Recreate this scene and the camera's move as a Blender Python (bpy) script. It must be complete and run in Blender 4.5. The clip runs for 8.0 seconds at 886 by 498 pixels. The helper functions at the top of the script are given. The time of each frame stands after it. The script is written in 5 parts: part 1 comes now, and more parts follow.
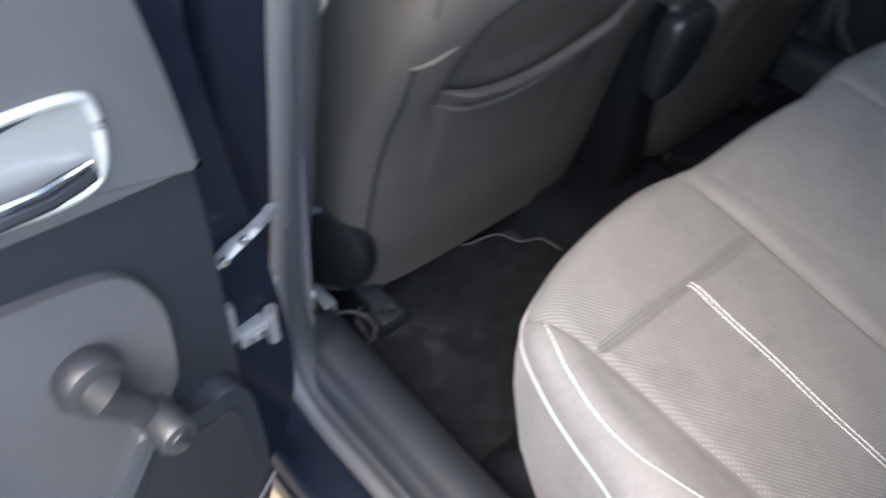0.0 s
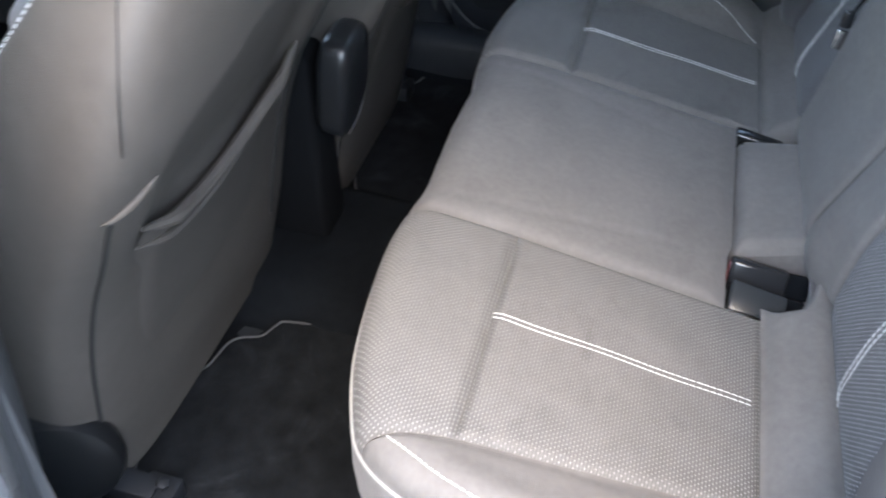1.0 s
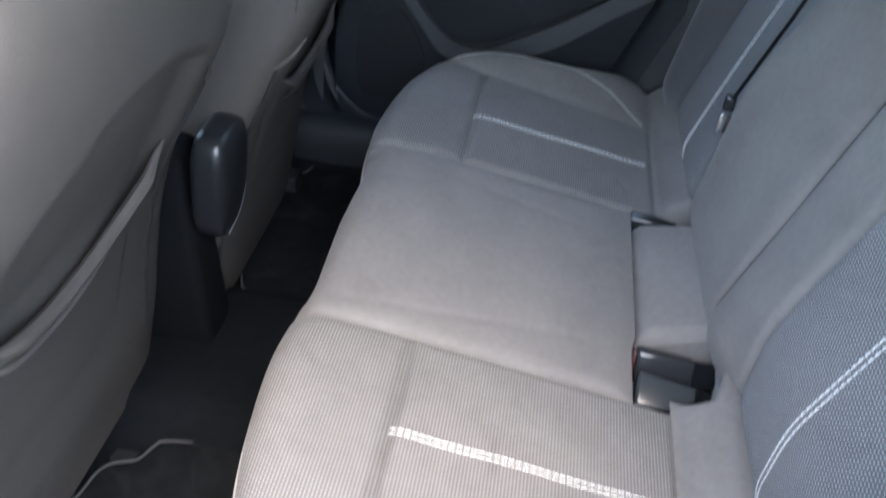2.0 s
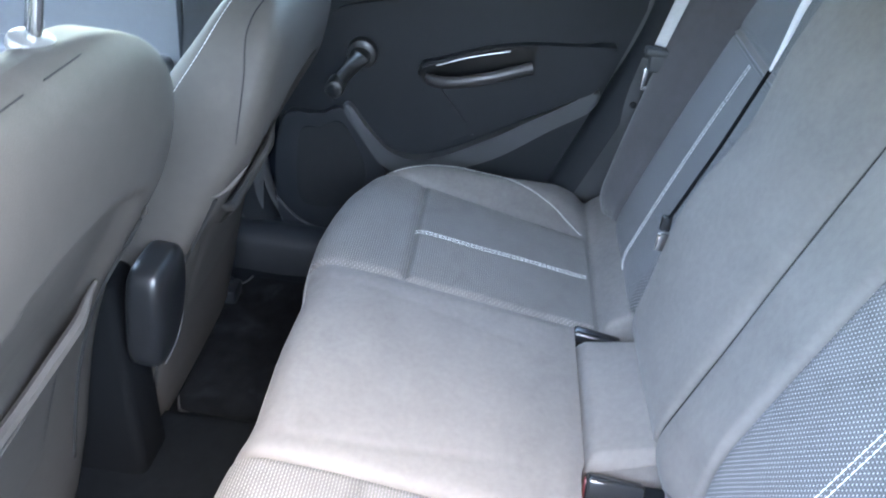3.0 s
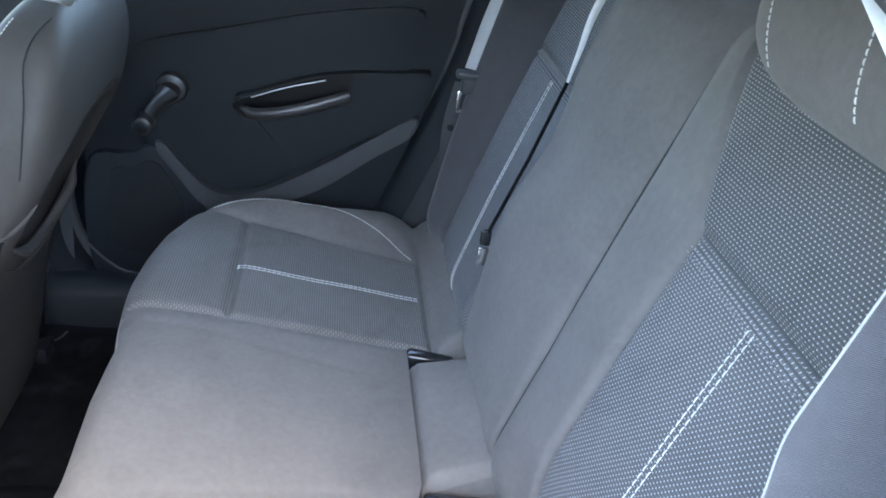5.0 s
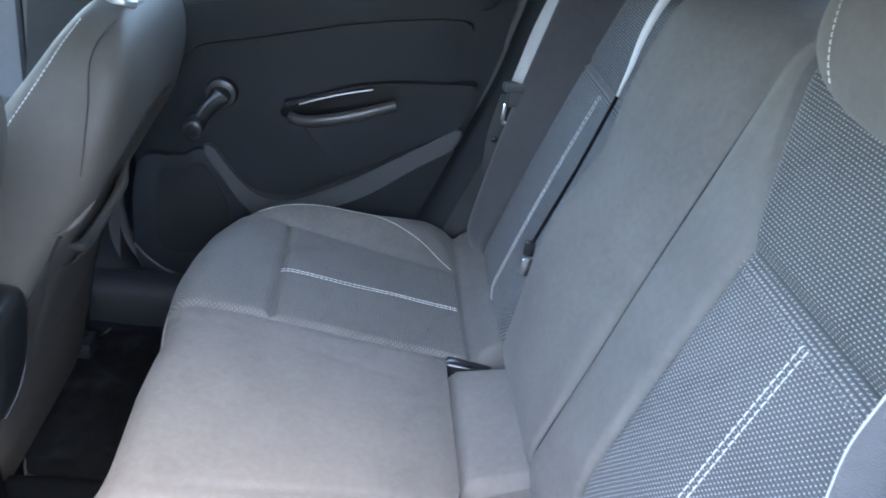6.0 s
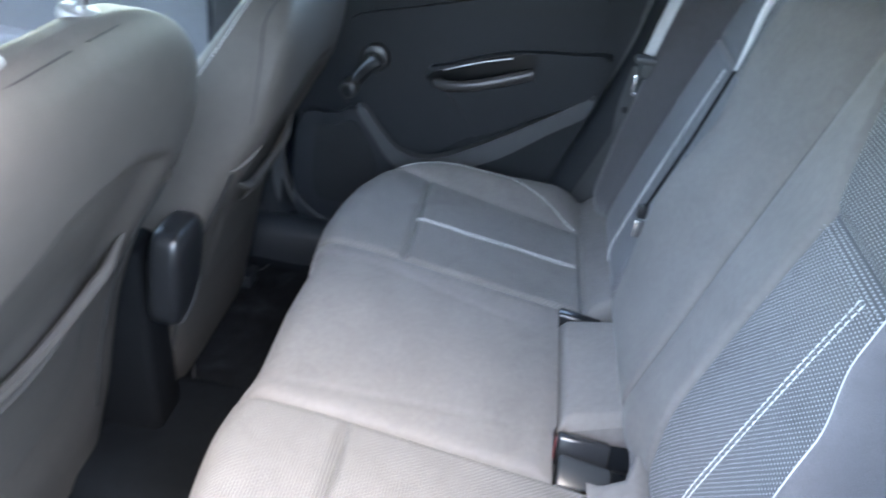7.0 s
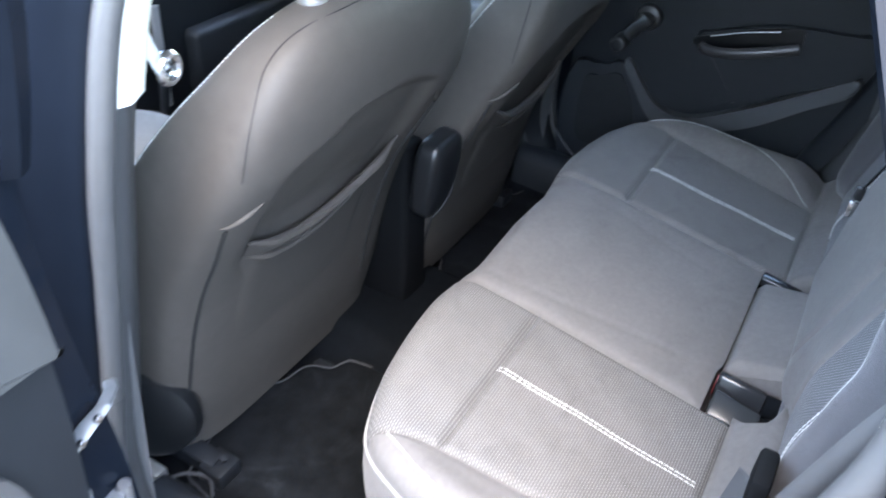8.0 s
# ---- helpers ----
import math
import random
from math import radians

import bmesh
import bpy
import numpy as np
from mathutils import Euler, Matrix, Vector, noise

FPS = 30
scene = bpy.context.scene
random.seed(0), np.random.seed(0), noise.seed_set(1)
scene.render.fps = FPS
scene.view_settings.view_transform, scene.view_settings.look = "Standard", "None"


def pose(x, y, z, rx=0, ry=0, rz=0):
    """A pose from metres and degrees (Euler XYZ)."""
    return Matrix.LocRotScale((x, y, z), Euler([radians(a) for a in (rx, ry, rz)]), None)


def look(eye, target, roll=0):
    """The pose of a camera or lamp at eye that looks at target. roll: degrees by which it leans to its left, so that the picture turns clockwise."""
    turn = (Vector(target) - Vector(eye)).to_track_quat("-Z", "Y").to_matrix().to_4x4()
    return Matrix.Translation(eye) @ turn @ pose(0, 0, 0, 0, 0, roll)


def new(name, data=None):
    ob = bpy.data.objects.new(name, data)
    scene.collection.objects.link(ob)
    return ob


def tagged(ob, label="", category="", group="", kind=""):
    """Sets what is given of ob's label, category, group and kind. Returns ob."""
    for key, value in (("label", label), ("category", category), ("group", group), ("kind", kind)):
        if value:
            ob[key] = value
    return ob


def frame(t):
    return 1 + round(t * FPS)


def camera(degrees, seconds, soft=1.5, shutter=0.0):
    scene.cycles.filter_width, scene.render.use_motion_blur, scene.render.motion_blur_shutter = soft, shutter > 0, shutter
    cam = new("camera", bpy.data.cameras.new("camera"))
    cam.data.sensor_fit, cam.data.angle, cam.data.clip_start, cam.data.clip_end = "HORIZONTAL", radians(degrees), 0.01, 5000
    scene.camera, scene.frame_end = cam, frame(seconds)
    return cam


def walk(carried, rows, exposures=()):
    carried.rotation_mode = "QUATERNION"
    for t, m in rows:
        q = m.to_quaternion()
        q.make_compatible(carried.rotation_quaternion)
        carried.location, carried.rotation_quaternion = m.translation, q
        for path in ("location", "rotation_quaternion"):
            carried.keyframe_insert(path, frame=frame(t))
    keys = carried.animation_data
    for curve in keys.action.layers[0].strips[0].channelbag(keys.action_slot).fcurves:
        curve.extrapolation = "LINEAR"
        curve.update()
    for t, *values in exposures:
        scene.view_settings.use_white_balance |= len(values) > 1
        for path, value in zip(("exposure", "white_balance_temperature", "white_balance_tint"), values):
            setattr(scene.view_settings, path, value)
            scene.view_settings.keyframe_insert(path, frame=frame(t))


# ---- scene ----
EXPO = [(0.0, 4.65, 8270, 8), (0.5, 4.8, 8170, 8), (1.5, 4.95, 8170, 9), (2.2, 5.25, 7820, 9), (3.4, 6.25, 7490, 8), (4.0, 5.8, 7440, 8), (4.6, 5.4, 7440, 8), (5.9, 5.55, 7440, 8), (6.5, 5.75, 7440, 8), (7.0, 5.65, 7540, 8), (7.5, 5.45, 7520, 7), (8.0, 5.2, 7520, 8)]
PATH = [
    (0, (-1.027, 0.107, 1.374), (-0.560, 0.613, 0.649), 3.5),
    (0.5, (-1.009, 0.228, 1.345), (-0.376, 0.539, 0.635), 3.9),
    (1, (-0.955, 0.309, 1.323), (-0.259, 0.482, 0.627), 2.7),
    (1.5, (-0.917, 0.308, 1.273), (-0.195, 0.423, 0.590), 3.2),
    (2, (-0.881, 0.309, 1.301), (-0.100, 0.386, 0.680), 5.5),
    (2.2, (-0.869, 0.313, 1.304), (-0.063, 0.384, 0.717), 6.0),
    (3.3, (-0.829, 0.322, 1.359), (0.026, 0.308, 0.841), 6.6),
    (3.5, (-0.824, 0.308, 1.362), (0.037, 0.254, 0.856), 6.9),
    (4, (-0.844, 0.301, 1.370), (0.023, 0.177, 0.888), 7.8),
    (4.5, (-0.830, 0.289, 1.318), (0.038, 0.141, 0.844), 7.7),
    (4.7, (-0.831, 0.277, 1.317), (0.036, 0.124, 0.842), 8.0),
    (5.8, (-0.848, 0.294, 1.316), (0.029, 0.159, 0.855), 9.3),
    (6, (-0.846, 0.300, 1.310), (0.034, 0.182, 0.850), 9.1),
    (6.5, (-0.883, 0.297, 1.312), (-0.003, 0.227, 0.841), 8.9),
    (7, (-0.965, 0.260, 1.347), (-0.108, 0.316, 0.836), 7.4),
    (7.5, (-1.057, 0.187, 1.401), (-0.268, 0.435, 0.839), 6.5),
    (8, (-1.132, 0.107, 1.442), (-0.414, 0.468, 0.848), 5.6),
]
cam = camera(56.7, 8.0, soft=1.8, shutter=0.5)
walk(cam, [(t, look(eye, target, roll)) for t, eye, target, roll in PATH], EXPO)

# ---- world and sun ----
world = bpy.data.worlds.new("sky")
scene.world = world
world.use_nodes = True
wn = world.node_tree.nodes
sky = wn.new("ShaderNodeTexSky")
sky.sky_type = "NISHITA"
sky.sun_disc = False
sky.sun_elevation = radians(60)
sky.sun_rotation = radians(258)
sky.air_density = 1.0
sky.dust_density = 0.8
wn["Background"].inputs[1].default_value = 0.15
world.node_tree.links.new(sky.outputs[0], wn["Background"].inputs[0])
sun = new("sun", bpy.data.lights.new("sun", "SUN"))
sun.data.energy = 0.1
sun.data.angle = radians(40)
sun.data.color = (1.0, 0.90, 0.79)
sun.matrix_world = look((-3.91, -0.83, 6.93), (0, 0, 0))


# ---- materials ----
def mat(name, color, rough=0.6, metal=0.0, vary=0.12, scale=40.0, bump=0.0, bump_scale=400.0, sheen=0.0, coat=0.0, spec=0.5, stain=0.0, stain_scale=9.0):
    m = bpy.data.materials.new(name)
    m.use_nodes = True
    nt = m.node_tree
    b = nt.nodes["Principled BSDF"]
    b.inputs["Roughness"].default_value = rough
    b.inputs["Metallic"].default_value = metal
    b.inputs["Specular IOR Level"].default_value = spec
    if sheen:
        b.inputs["Sheen Weight"].default_value = sheen
        b.inputs["Sheen Roughness"].default_value = 0.4
    if coat:
        b.inputs["Coat Weight"].default_value = coat
        b.inputs["Coat Roughness"].default_value = 0.06
    tc = nt.nodes.new("ShaderNodeTexCoord")
    n1 = nt.nodes.new("ShaderNodeTexNoise")
    n1.inputs["Scale"].default_value = scale
    n1.inputs["Detail"].default_value = 6
    n2 = nt.nodes.new("ShaderNodeTexNoise")
    n2.inputs["Scale"].default_value = scale * 0.12
    n2.inputs["Detail"].default_value = 4
    nt.links.new(tc.outputs["Object"], n1.inputs["Vector"])
    nt.links.new(tc.outputs["Object"], n2.inputs["Vector"])
    add = nt.nodes.new("ShaderNodeMath")
    add.operation = "ADD"
    nt.links.new(n1.outputs["Fac"], add.inputs[0])
    nt.links.new(n2.outputs["Fac"], add.inputs[1])
    mr = nt.nodes.new("ShaderNodeMapRange")
    mr.inputs["From Min"].default_value = 0.6
    mr.inputs["From Max"].default_value = 1.4
    mr.inputs["To Min"].default_value = 1 - vary
    mr.inputs["To Max"].default_value = 1 + vary
    nt.links.new(add.outputs[0], mr.inputs["Value"])
    vm = nt.nodes.new("ShaderNodeVectorMath")
    vm.operation = "SCALE"
    vm.inputs[0].default_value = color
    nt.links.new(mr.outputs[0], vm.inputs["Scale"])
    nt.links.new(vm.outputs[0], b.inputs["Base Color"])
    if stain:
        # uneven rubbed or soiled patches, lighter where stain is negative
        ns = nt.nodes.new("ShaderNodeTexNoise")
        ns.inputs["Scale"].default_value = stain_scale
        ns.inputs["Detail"].default_value = 5
        ns.inputs["Roughness"].default_value = 0.6
        ns.inputs["Distortion"].default_value = 1.2
        nt.links.new(tc.outputs["Object"], ns.inputs["Vector"])
        sr = nt.nodes.new("ShaderNodeMapRange")
        sr.interpolation_type = "SMOOTHSTEP"
        sr.inputs["From Min"].default_value = 0.54
        sr.inputs["From Max"].default_value = 0.70
        sr.inputs["To Min"].default_value = 1.0
        sr.inputs["To Max"].default_value = 1.0 - stain
        nt.links.new(ns.outputs["Fac"], sr.inputs["Value"])
        sv = nt.nodes.new("ShaderNodeVectorMath")
        sv.operation = "SCALE"
        nt.links.new(vm.outputs[0], sv.inputs[0])
        nt.links.new(sr.outputs[0], sv.inputs["Scale"])
        nt.links.new(sv.outputs[0], b.inputs["Base Color"])
    if bump:
        nb = nt.nodes.new("ShaderNodeTexNoise")
        nb.inputs["Scale"].default_value = bump_scale
        nb.inputs["Detail"].default_value = 3
        nt.links.new(tc.outputs["Object"], nb.inputs["Vector"])
        bp = nt.nodes.new("ShaderNodeBump")
        bp.inputs["Strength"].default_value = bump
        bp.inputs["Distance"].default_value = 0.001
        nt.links.new(nb.outputs["Fac"], bp.inputs["Height"])
        nt.links.new(bp.outputs[0], b.inputs["Normal"])
    return m


def dotted_cloth(name, base, dot, pitch_u=0.0085, pitch_v=0.0052, r=0.0011, wear=0.0, along=1.0, ribs=0.30):
    """Woven cloth with staggered rows of pale dots; UVs are in metres."""
    m = mat(name, base, 0.9, sheen=0.06, vary=0.12, scale=60, bump=0.4, bump_scale=900, stain=0.14, stain_scale=11)
    nt = m.node_tree
    b = nt.nodes["Principled BSDF"]

    def op(kind, a, c=None):
        n = nt.nodes.new("ShaderNodeMath")
        n.operation = kind
        for i, v in enumerate((a, c)):
            if v is None:
                continue
            if isinstance(v, (int, float)):
                n.inputs[i].default_value = v
            else:
                nt.links.new(v, n.inputs[i])
        return n.outputs[0]

    uv = nt.nodes.new("ShaderNodeUVMap")
    sep = nt.nodes.new("ShaderNodeSeparateXYZ")
    nt.links.new(uv.outputs[0], sep.inputs[0])
    u = op("DIVIDE", sep.outputs[0], pitch_u)
    v = op("DIVIDE", sep.outputs[1], pitch_v)
    row = op("FLOOR", v)
    shift = op("MULTIPLY", op("MODULO", op("ABSOLUTE", row), 2.0), 0.5)
    fu = op("MULTIPLY", op("SUBTRACT", op("FRACT", op("ADD", u, shift)), 0.5), pitch_u * 1000)
    fv = op("MULTIPLY", op("SUBTRACT", op("FRACT", v), 0.5), pitch_v * 1000 / along)
    d = op("SQRT", op("ADD", op("MULTIPLY", fu, fu), op("MULTIPLY", fv, fv)))
    mr = nt.nodes.new("ShaderNodeMapRange")
    mr.interpolation_type = "SMOOTHSTEP"
    mr.inputs["From Min"].default_value = r * 1000 * 1.35
    mr.inputs["From Max"].default_value = r * 1000 * 0.65
    nt.links.new(d, mr.inputs["Value"])
    # the weave's ribs: darker furrows between the rows of dots
    rib = op("ADD", 1.0, op("MULTIPLY", op("COSINE", op("MULTIPLY", op("SUBTRACT", op("FRACT", v), 0.5), 2 * math.pi)), ribs))
    rib_mix = nt.nodes.new("ShaderNodeVectorMath")
    rib_mix.operation = "SCALE"
    nt.links.new(b.inputs["Base Color"].links[0].from_socket, rib_mix.inputs[0])
    nt.links.new(rib, rib_mix.inputs["Scale"])
    nt.links.new(rib_mix.outputs[0], b.inputs["Base Color"])
    n = nt.nodes.new("ShaderNodeTexNoise")
    n.inputs["Scale"].default_value = 9.0
    n.inputs["Detail"].default_value = 5
    tc = nt.nodes.new("ShaderNodeTexCoord")
    nt.links.new(tc.outputs["Object"], n.inputs["Vector"])
    w = nt.nodes.new("ShaderNodeMapRange")
    w.inputs["From Min"].default_value = 0.35
    w.inputs["From Max"].default_value = 0.65
    w.inputs["To Min"].default_value = 1.0
    w.inputs["To Max"].default_value = 1.0 - wear
    nt.links.new(n.outputs["Fac"], w.inputs["Value"])
    if wear:
        # rubbed smooth where people sit, crisp towards the panel edges
        so = nt.nodes.new("ShaderNodeSeparateXYZ")
        nt.links.new(tc.outputs["Object"], so.inputs[0])
        ax = op("DIVIDE", op("SUBTRACT", op("ABSOLUTE", so.outputs[0]), 0.34), 0.17)
        ay = op("DIVIDE", op("SUBTRACT", so.outputs[1], 0.33), 0.19)
        rad = op("SQRT", op("ADD", op("MULTIPLY", ax, ax), op("MULTIPLY", ay, ay)))
        jit = op("ADD", rad, op("MULTIPLY", op("SUBTRACT", n.outputs["Fac"], 0.5), 0.9))
        w.inputs["From Min"].default_value = 1.35
        w.inputs["From Max"].default_value = 0.75
        nt.links.new(jit, w.inputs["Value"])
    fac = op("MULTIPLY", mr.outputs[0], w.outputs[0])
    mix = nt.nodes.new("ShaderNodeMix")
    mix.data_type = "RGBA"
    old = b.inputs["Base Color"].links[0].from_socket
    nt.links.new(old, mix.inputs[6])
    mix.inputs[7].default_value = (*dot, 1)
    nt.links.new(fac, mix.inputs[0])
    nt.links.new(mix.outputs[2], b.inputs["Base Color"])
    bump = nt.nodes["Bump"] if "Bump" in nt.nodes else None
    if bump:
        b2 = nt.nodes.new("ShaderNodeBump")
        b2.inputs["Strength"].default_value = 0.6
        b2.inputs["Distance"].default_value = 0.0008
        nt.links.new(mr.outputs[0], b2.inputs["Height"])
        nt.links.new(bump.outputs[0], b2.inputs["Normal"])
        nt.links.new(b2.outputs[0], b.inputs["Normal"])
    return m


def glass(name):
    m = bpy.data.materials.new(name)
    m.use_nodes = True
    nt = m.node_tree
    nt.nodes.remove(nt.nodes["Principled BSDF"])
    tr = nt.nodes.new("ShaderNodeBsdfTransparent")
    tr.inputs[0].default_value = (0.93, 0.96, 0.965, 1)
    gl = nt.nodes.new("ShaderNodeBsdfGlossy")
    gl.inputs["Roughness"].default_value = 0.02
    fr = nt.nodes.new("ShaderNodeFresnel")
    fr.inputs[0].default_value = 1.5
    mx = nt.nodes.new("ShaderNodeMixShader")
    nt.links.new(fr.outputs[0], mx.inputs[0])
    nt.links.new(tr.outputs[0], mx.inputs[1])
    nt.links.new(gl.outputs[0], mx.inputs[2])
    nt.links.new(mx.outputs[0], nt.nodes["Material Output"].inputs[0])
    return m


FABRIC = mat("seat_fabric", (0.118, 0.109, 0.104), 0.9, sheen=0.08, vary=0.15, scale=110, bump=0.5, bump_scale=700, stain=0.10, stain_scale=7)
FABRIC_BACK = mat("seat_back_vinyl", (0.0545, 0.0475, 0.0422), 0.62, spec=0.30, vary=0.10, scale=60, bump=0.3, bump_scale=700, stain=-0.12, stain_scale=6)
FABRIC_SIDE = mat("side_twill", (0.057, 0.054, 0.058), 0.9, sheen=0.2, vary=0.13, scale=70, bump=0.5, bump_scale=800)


def corded(m, pitch, depth):
    """Fine cords across the cloth: a band every pitch metres of height, in colour and relief."""
    nt = m.node_tree
    b = nt.nodes["Principled BSDF"]
    tc = nt.nodes.new("ShaderNodeTexCoord")
    wv = nt.nodes.new("ShaderNodeTexWave")
    wv.bands_direction = "Z"
    wv.inputs["Scale"].default_value = 0.3142 / pitch
    wv.inputs["Distortion"].default_value = 0.35
    wv.inputs["Detail"].default_value = 1
    nt.links.new(tc.outputs["Object"], wv.inputs["Vector"])
    mr = nt.nodes.new("ShaderNodeMapRange")
    mr.inputs["To Min"].default_value = 1 - depth
    mr.inputs["To Max"].default_value = 1 + depth
    nt.links.new(wv.outputs["Fac"], mr.inputs["Value"])
    sv = nt.nodes.new("ShaderNodeVectorMath")
    sv.operation = "SCALE"
    nt.links.new(b.inputs["Base Color"].links[0].from_socket, sv.inputs[0])
    nt.links.new(mr.outputs[0], sv.inputs["Scale"])
    nt.links.new(sv.outputs[0], b.inputs["Base Color"])
    bp = nt.nodes.new("ShaderNodeBump")
    bp.inputs["Strength"].default_value = 0.5
    bp.inputs["Distance"].default_value = 0.0006
    nt.links.new(wv.outputs["Fac"], bp.inputs["Height"])
    nt.links.new(b.inputs["Normal"].links[0].from_socket, bp.inputs["Normal"])
    nt.links.new(bp.outputs["Normal"], b.inputs["Normal"])


corded(FABRIC_SIDE, 0.0012, 0.22)
CLOTH = dotted_cloth("dotted_cloth", (0.094, 0.088, 0.084), (0.25, 0.24, 0.23), pitch_u=0.0058, pitch_v=0.0037, r=0.00085, wear=0.6, ribs=0.19)
CLOTH_DARK = dotted_cloth("dotted_cloth_dark", (0.064, 0.065, 0.068), (0.40, 0.40, 0.41), pitch_u=0.0058, pitch_v=0.0038, r=0.00070)
CLOTH_BACK = dotted_cloth("dotted_cloth_back", (0.086, 0.086, 0.089), (0.44, 0.44, 0.45), pitch_u=0.0057, pitch_v=0.0037, r=0.00064, along=1.3)
THREAD = mat("white_thread", (0.62, 0.61, 0.59), 0.8, vary=0.1, scale=200)
PIPING = mat("piping", (0.28, 0.272, 0.262), 0.8, vary=0.1, scale=200)
THREAD_GREY = mat("grey_thread", (0.30, 0.30, 0.305), 0.8, vary=0.1, scale=200)
RECLINER = mat("recliner_plastic", (0.0060, 0.0064, 0.0072), 0.34, spec=0.35, vary=0.06)
CONSOLE = mat("matt_black_plastic", (0.0036, 0.0040, 0.0046), 0.80, spec=0.08, vary=0.12, scale=50, bump=0.25, bump_scale=700)
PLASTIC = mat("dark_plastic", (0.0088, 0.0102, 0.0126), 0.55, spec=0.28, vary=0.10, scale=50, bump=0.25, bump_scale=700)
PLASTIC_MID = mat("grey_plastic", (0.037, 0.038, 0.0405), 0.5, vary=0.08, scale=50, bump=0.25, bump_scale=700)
CRANK = mat("crank_plastic", (0.020, 0.0195, 0.020), 0.38, vary=0.06, scale=50)
PLASTIC_GLOSS = mat("gloss_black_plastic", (0.015, 0.016, 0.018), 0.16, vary=0.05)
RECESS = mat("black_recess", (0.003, 0.0032, 0.0036), 0.30, vary=0.05, spec=0.3)
ARMREST = mat("armrest_vinyl", (0.009, 0.0098, 0.0112), 0.33, vary=0.1, scale=50, bump=0.15, bump_scale=800)
CHROME = mat("chrome", (0.75, 0.75, 0.76), 0.14, metal=1.0, vary=0.04)
SATIN = mat("satin_silver", (0.52, 0.51, 0.50), 0.32, metal=0.7, vary=0.05)
SATIN_MID = mat("mid_satin", (0.27, 0.258, 0.252), 0.33, metal=0.5, vary=0.05)
SATIN_DARK = mat("dark_satin", (0.045, 0.041, 0.041), 0.34, metal=0.3, vary=0.05)
STEEL = mat("dull_steel", (0.32, 0.32, 0.33), 0.45, metal=0.9, vary=0.2, scale=80)
RUBBER = mat("seal_rubber", (0.052, 0.052, 0.054), 0.45, vary=0.10, scale=60)
PAINT = mat("dark_blue_paint", (0.005, 0.007, 0.011), 0.22, vary=0.15, scale=30, spec=0.08)
ZINC = mat("zinc_metal", (0.15, 0.152, 0.156), 0.5, metal=0.4, vary=0.2, scale=80)
CARPET = mat("carpet", (0.0042, 0.0051, 0.0063), 0.95, vary=0.4, scale=60, bump=0.8, bump_scale=900, spec=0.06)
MATCARPET = mat("mat_carpet", (0.0058, 0.0066, 0.0077), 0.95, vary=0.7, scale=30, bump=0.8, bump_scale=900, spec=0.06, stain=-0.9, stain_scale=8)
TRIM_WHITE = mat("off_white_trim", (0.74, 0.73, 0.70), 0.6, vary=0.04, scale=60, bump=0.15, bump_scale=700)
TRIM = mat("light_trim", (0.78, 0.77, 0.745), 0.8, vary=0.06, scale=60, bump=0.2, bump_scale=700)
WEBBING_PALE = mat("pale_webbing", (0.62, 0.62, 0.62), 0.6, vary=0.08, scale=200, bump=0.4, bump_scale=1500, sheen=0.3)
# darker copy of the belt colour, holding down the door light on the near belt
WEBBING_SHADED = mat("shaded_webbing", (0.036, 0.036, 0.038), 0.7, vary=0.10, scale=200, bump=0.4, bump_scale=1500)
WEBBING = mat("belt_webbing", (0.45, 0.45, 0.455), 0.6, vary=0.10, scale=200, bump=0.4, bump_scale=1500, sheen=0.3)
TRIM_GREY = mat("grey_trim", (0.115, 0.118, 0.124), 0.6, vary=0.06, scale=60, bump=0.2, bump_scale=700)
# lit panel colours, for the open door only; the closed one takes dark_plastic
DOOR_INSERT_LIT = mat("door_insert_lit", (0.046, 0.043, 0.043), 0.6, vary=0.08, scale=60, bump=0.25, bump_scale=800)
DOOR_UPPER_LIT = mat("door_upper_lit", (0.038, 0.038, 0.038), 0.55, vary=0.08, scale=60, bump=0.25, bump_scale=800)
GRILLE = mat("grille_mesh", (0.010, 0.0105, 0.0115), 0.7, spec=0.2, vary=0.2, scale=400, bump=1.0, bump_scale=500)
SEAM = mat("dark_seam_thread", (0.007, 0.0068, 0.0066), 0.8)
RED = mat("red_plastic", (0.085, 0.007, 0.008), 0.4)
GLASS = glass("window_glass")
GROUND = mat("ground_concrete", (0.095, 0.092, 0.088), 0.9, vary=0.3, scale=12, bump=0.8, bump_scale=60)
WOOD = mat("old_wood", (0.30, 0.22, 0.14), 0.8, vary=0.35, scale=30, bump=0.5, bump_scale=100)
BLOCKER_GREY = mat("blocker_grey", (0.30, 0.29, 0.275), 0.85, vary=0.1, scale=3, bump=0.4, bump_scale=40)


# ---- mesh helpers ----
def link_mesh(name, verts, faces, material, uvs=None, smooth=True):
    me = bpy.data.meshes.new(name)
    me.from_pydata([tuple(v) for v in verts], [], faces)
    if uvs is not None:
        layer = me.uv_layers.new(name="UVMap")
        loops = np.empty(len(me.loops), dtype=np.int32)
        me.loops.foreach_get("vertex_index", loops)
        layer.data.foreach_set("uv", np.asarray(uvs, dtype=np.float32)[loops].ravel())
    if smooth:
        me.polygons.foreach_set("use_smooth", [True] * len(me.polygons))
    me.materials.append(material)
    me.update()
    return me


def thing(name, label, category, group="", kind="", at=(0, 0, 0)):
    ob = new(name)
    ob.location = at
    return tagged(ob, label, category, group, kind)


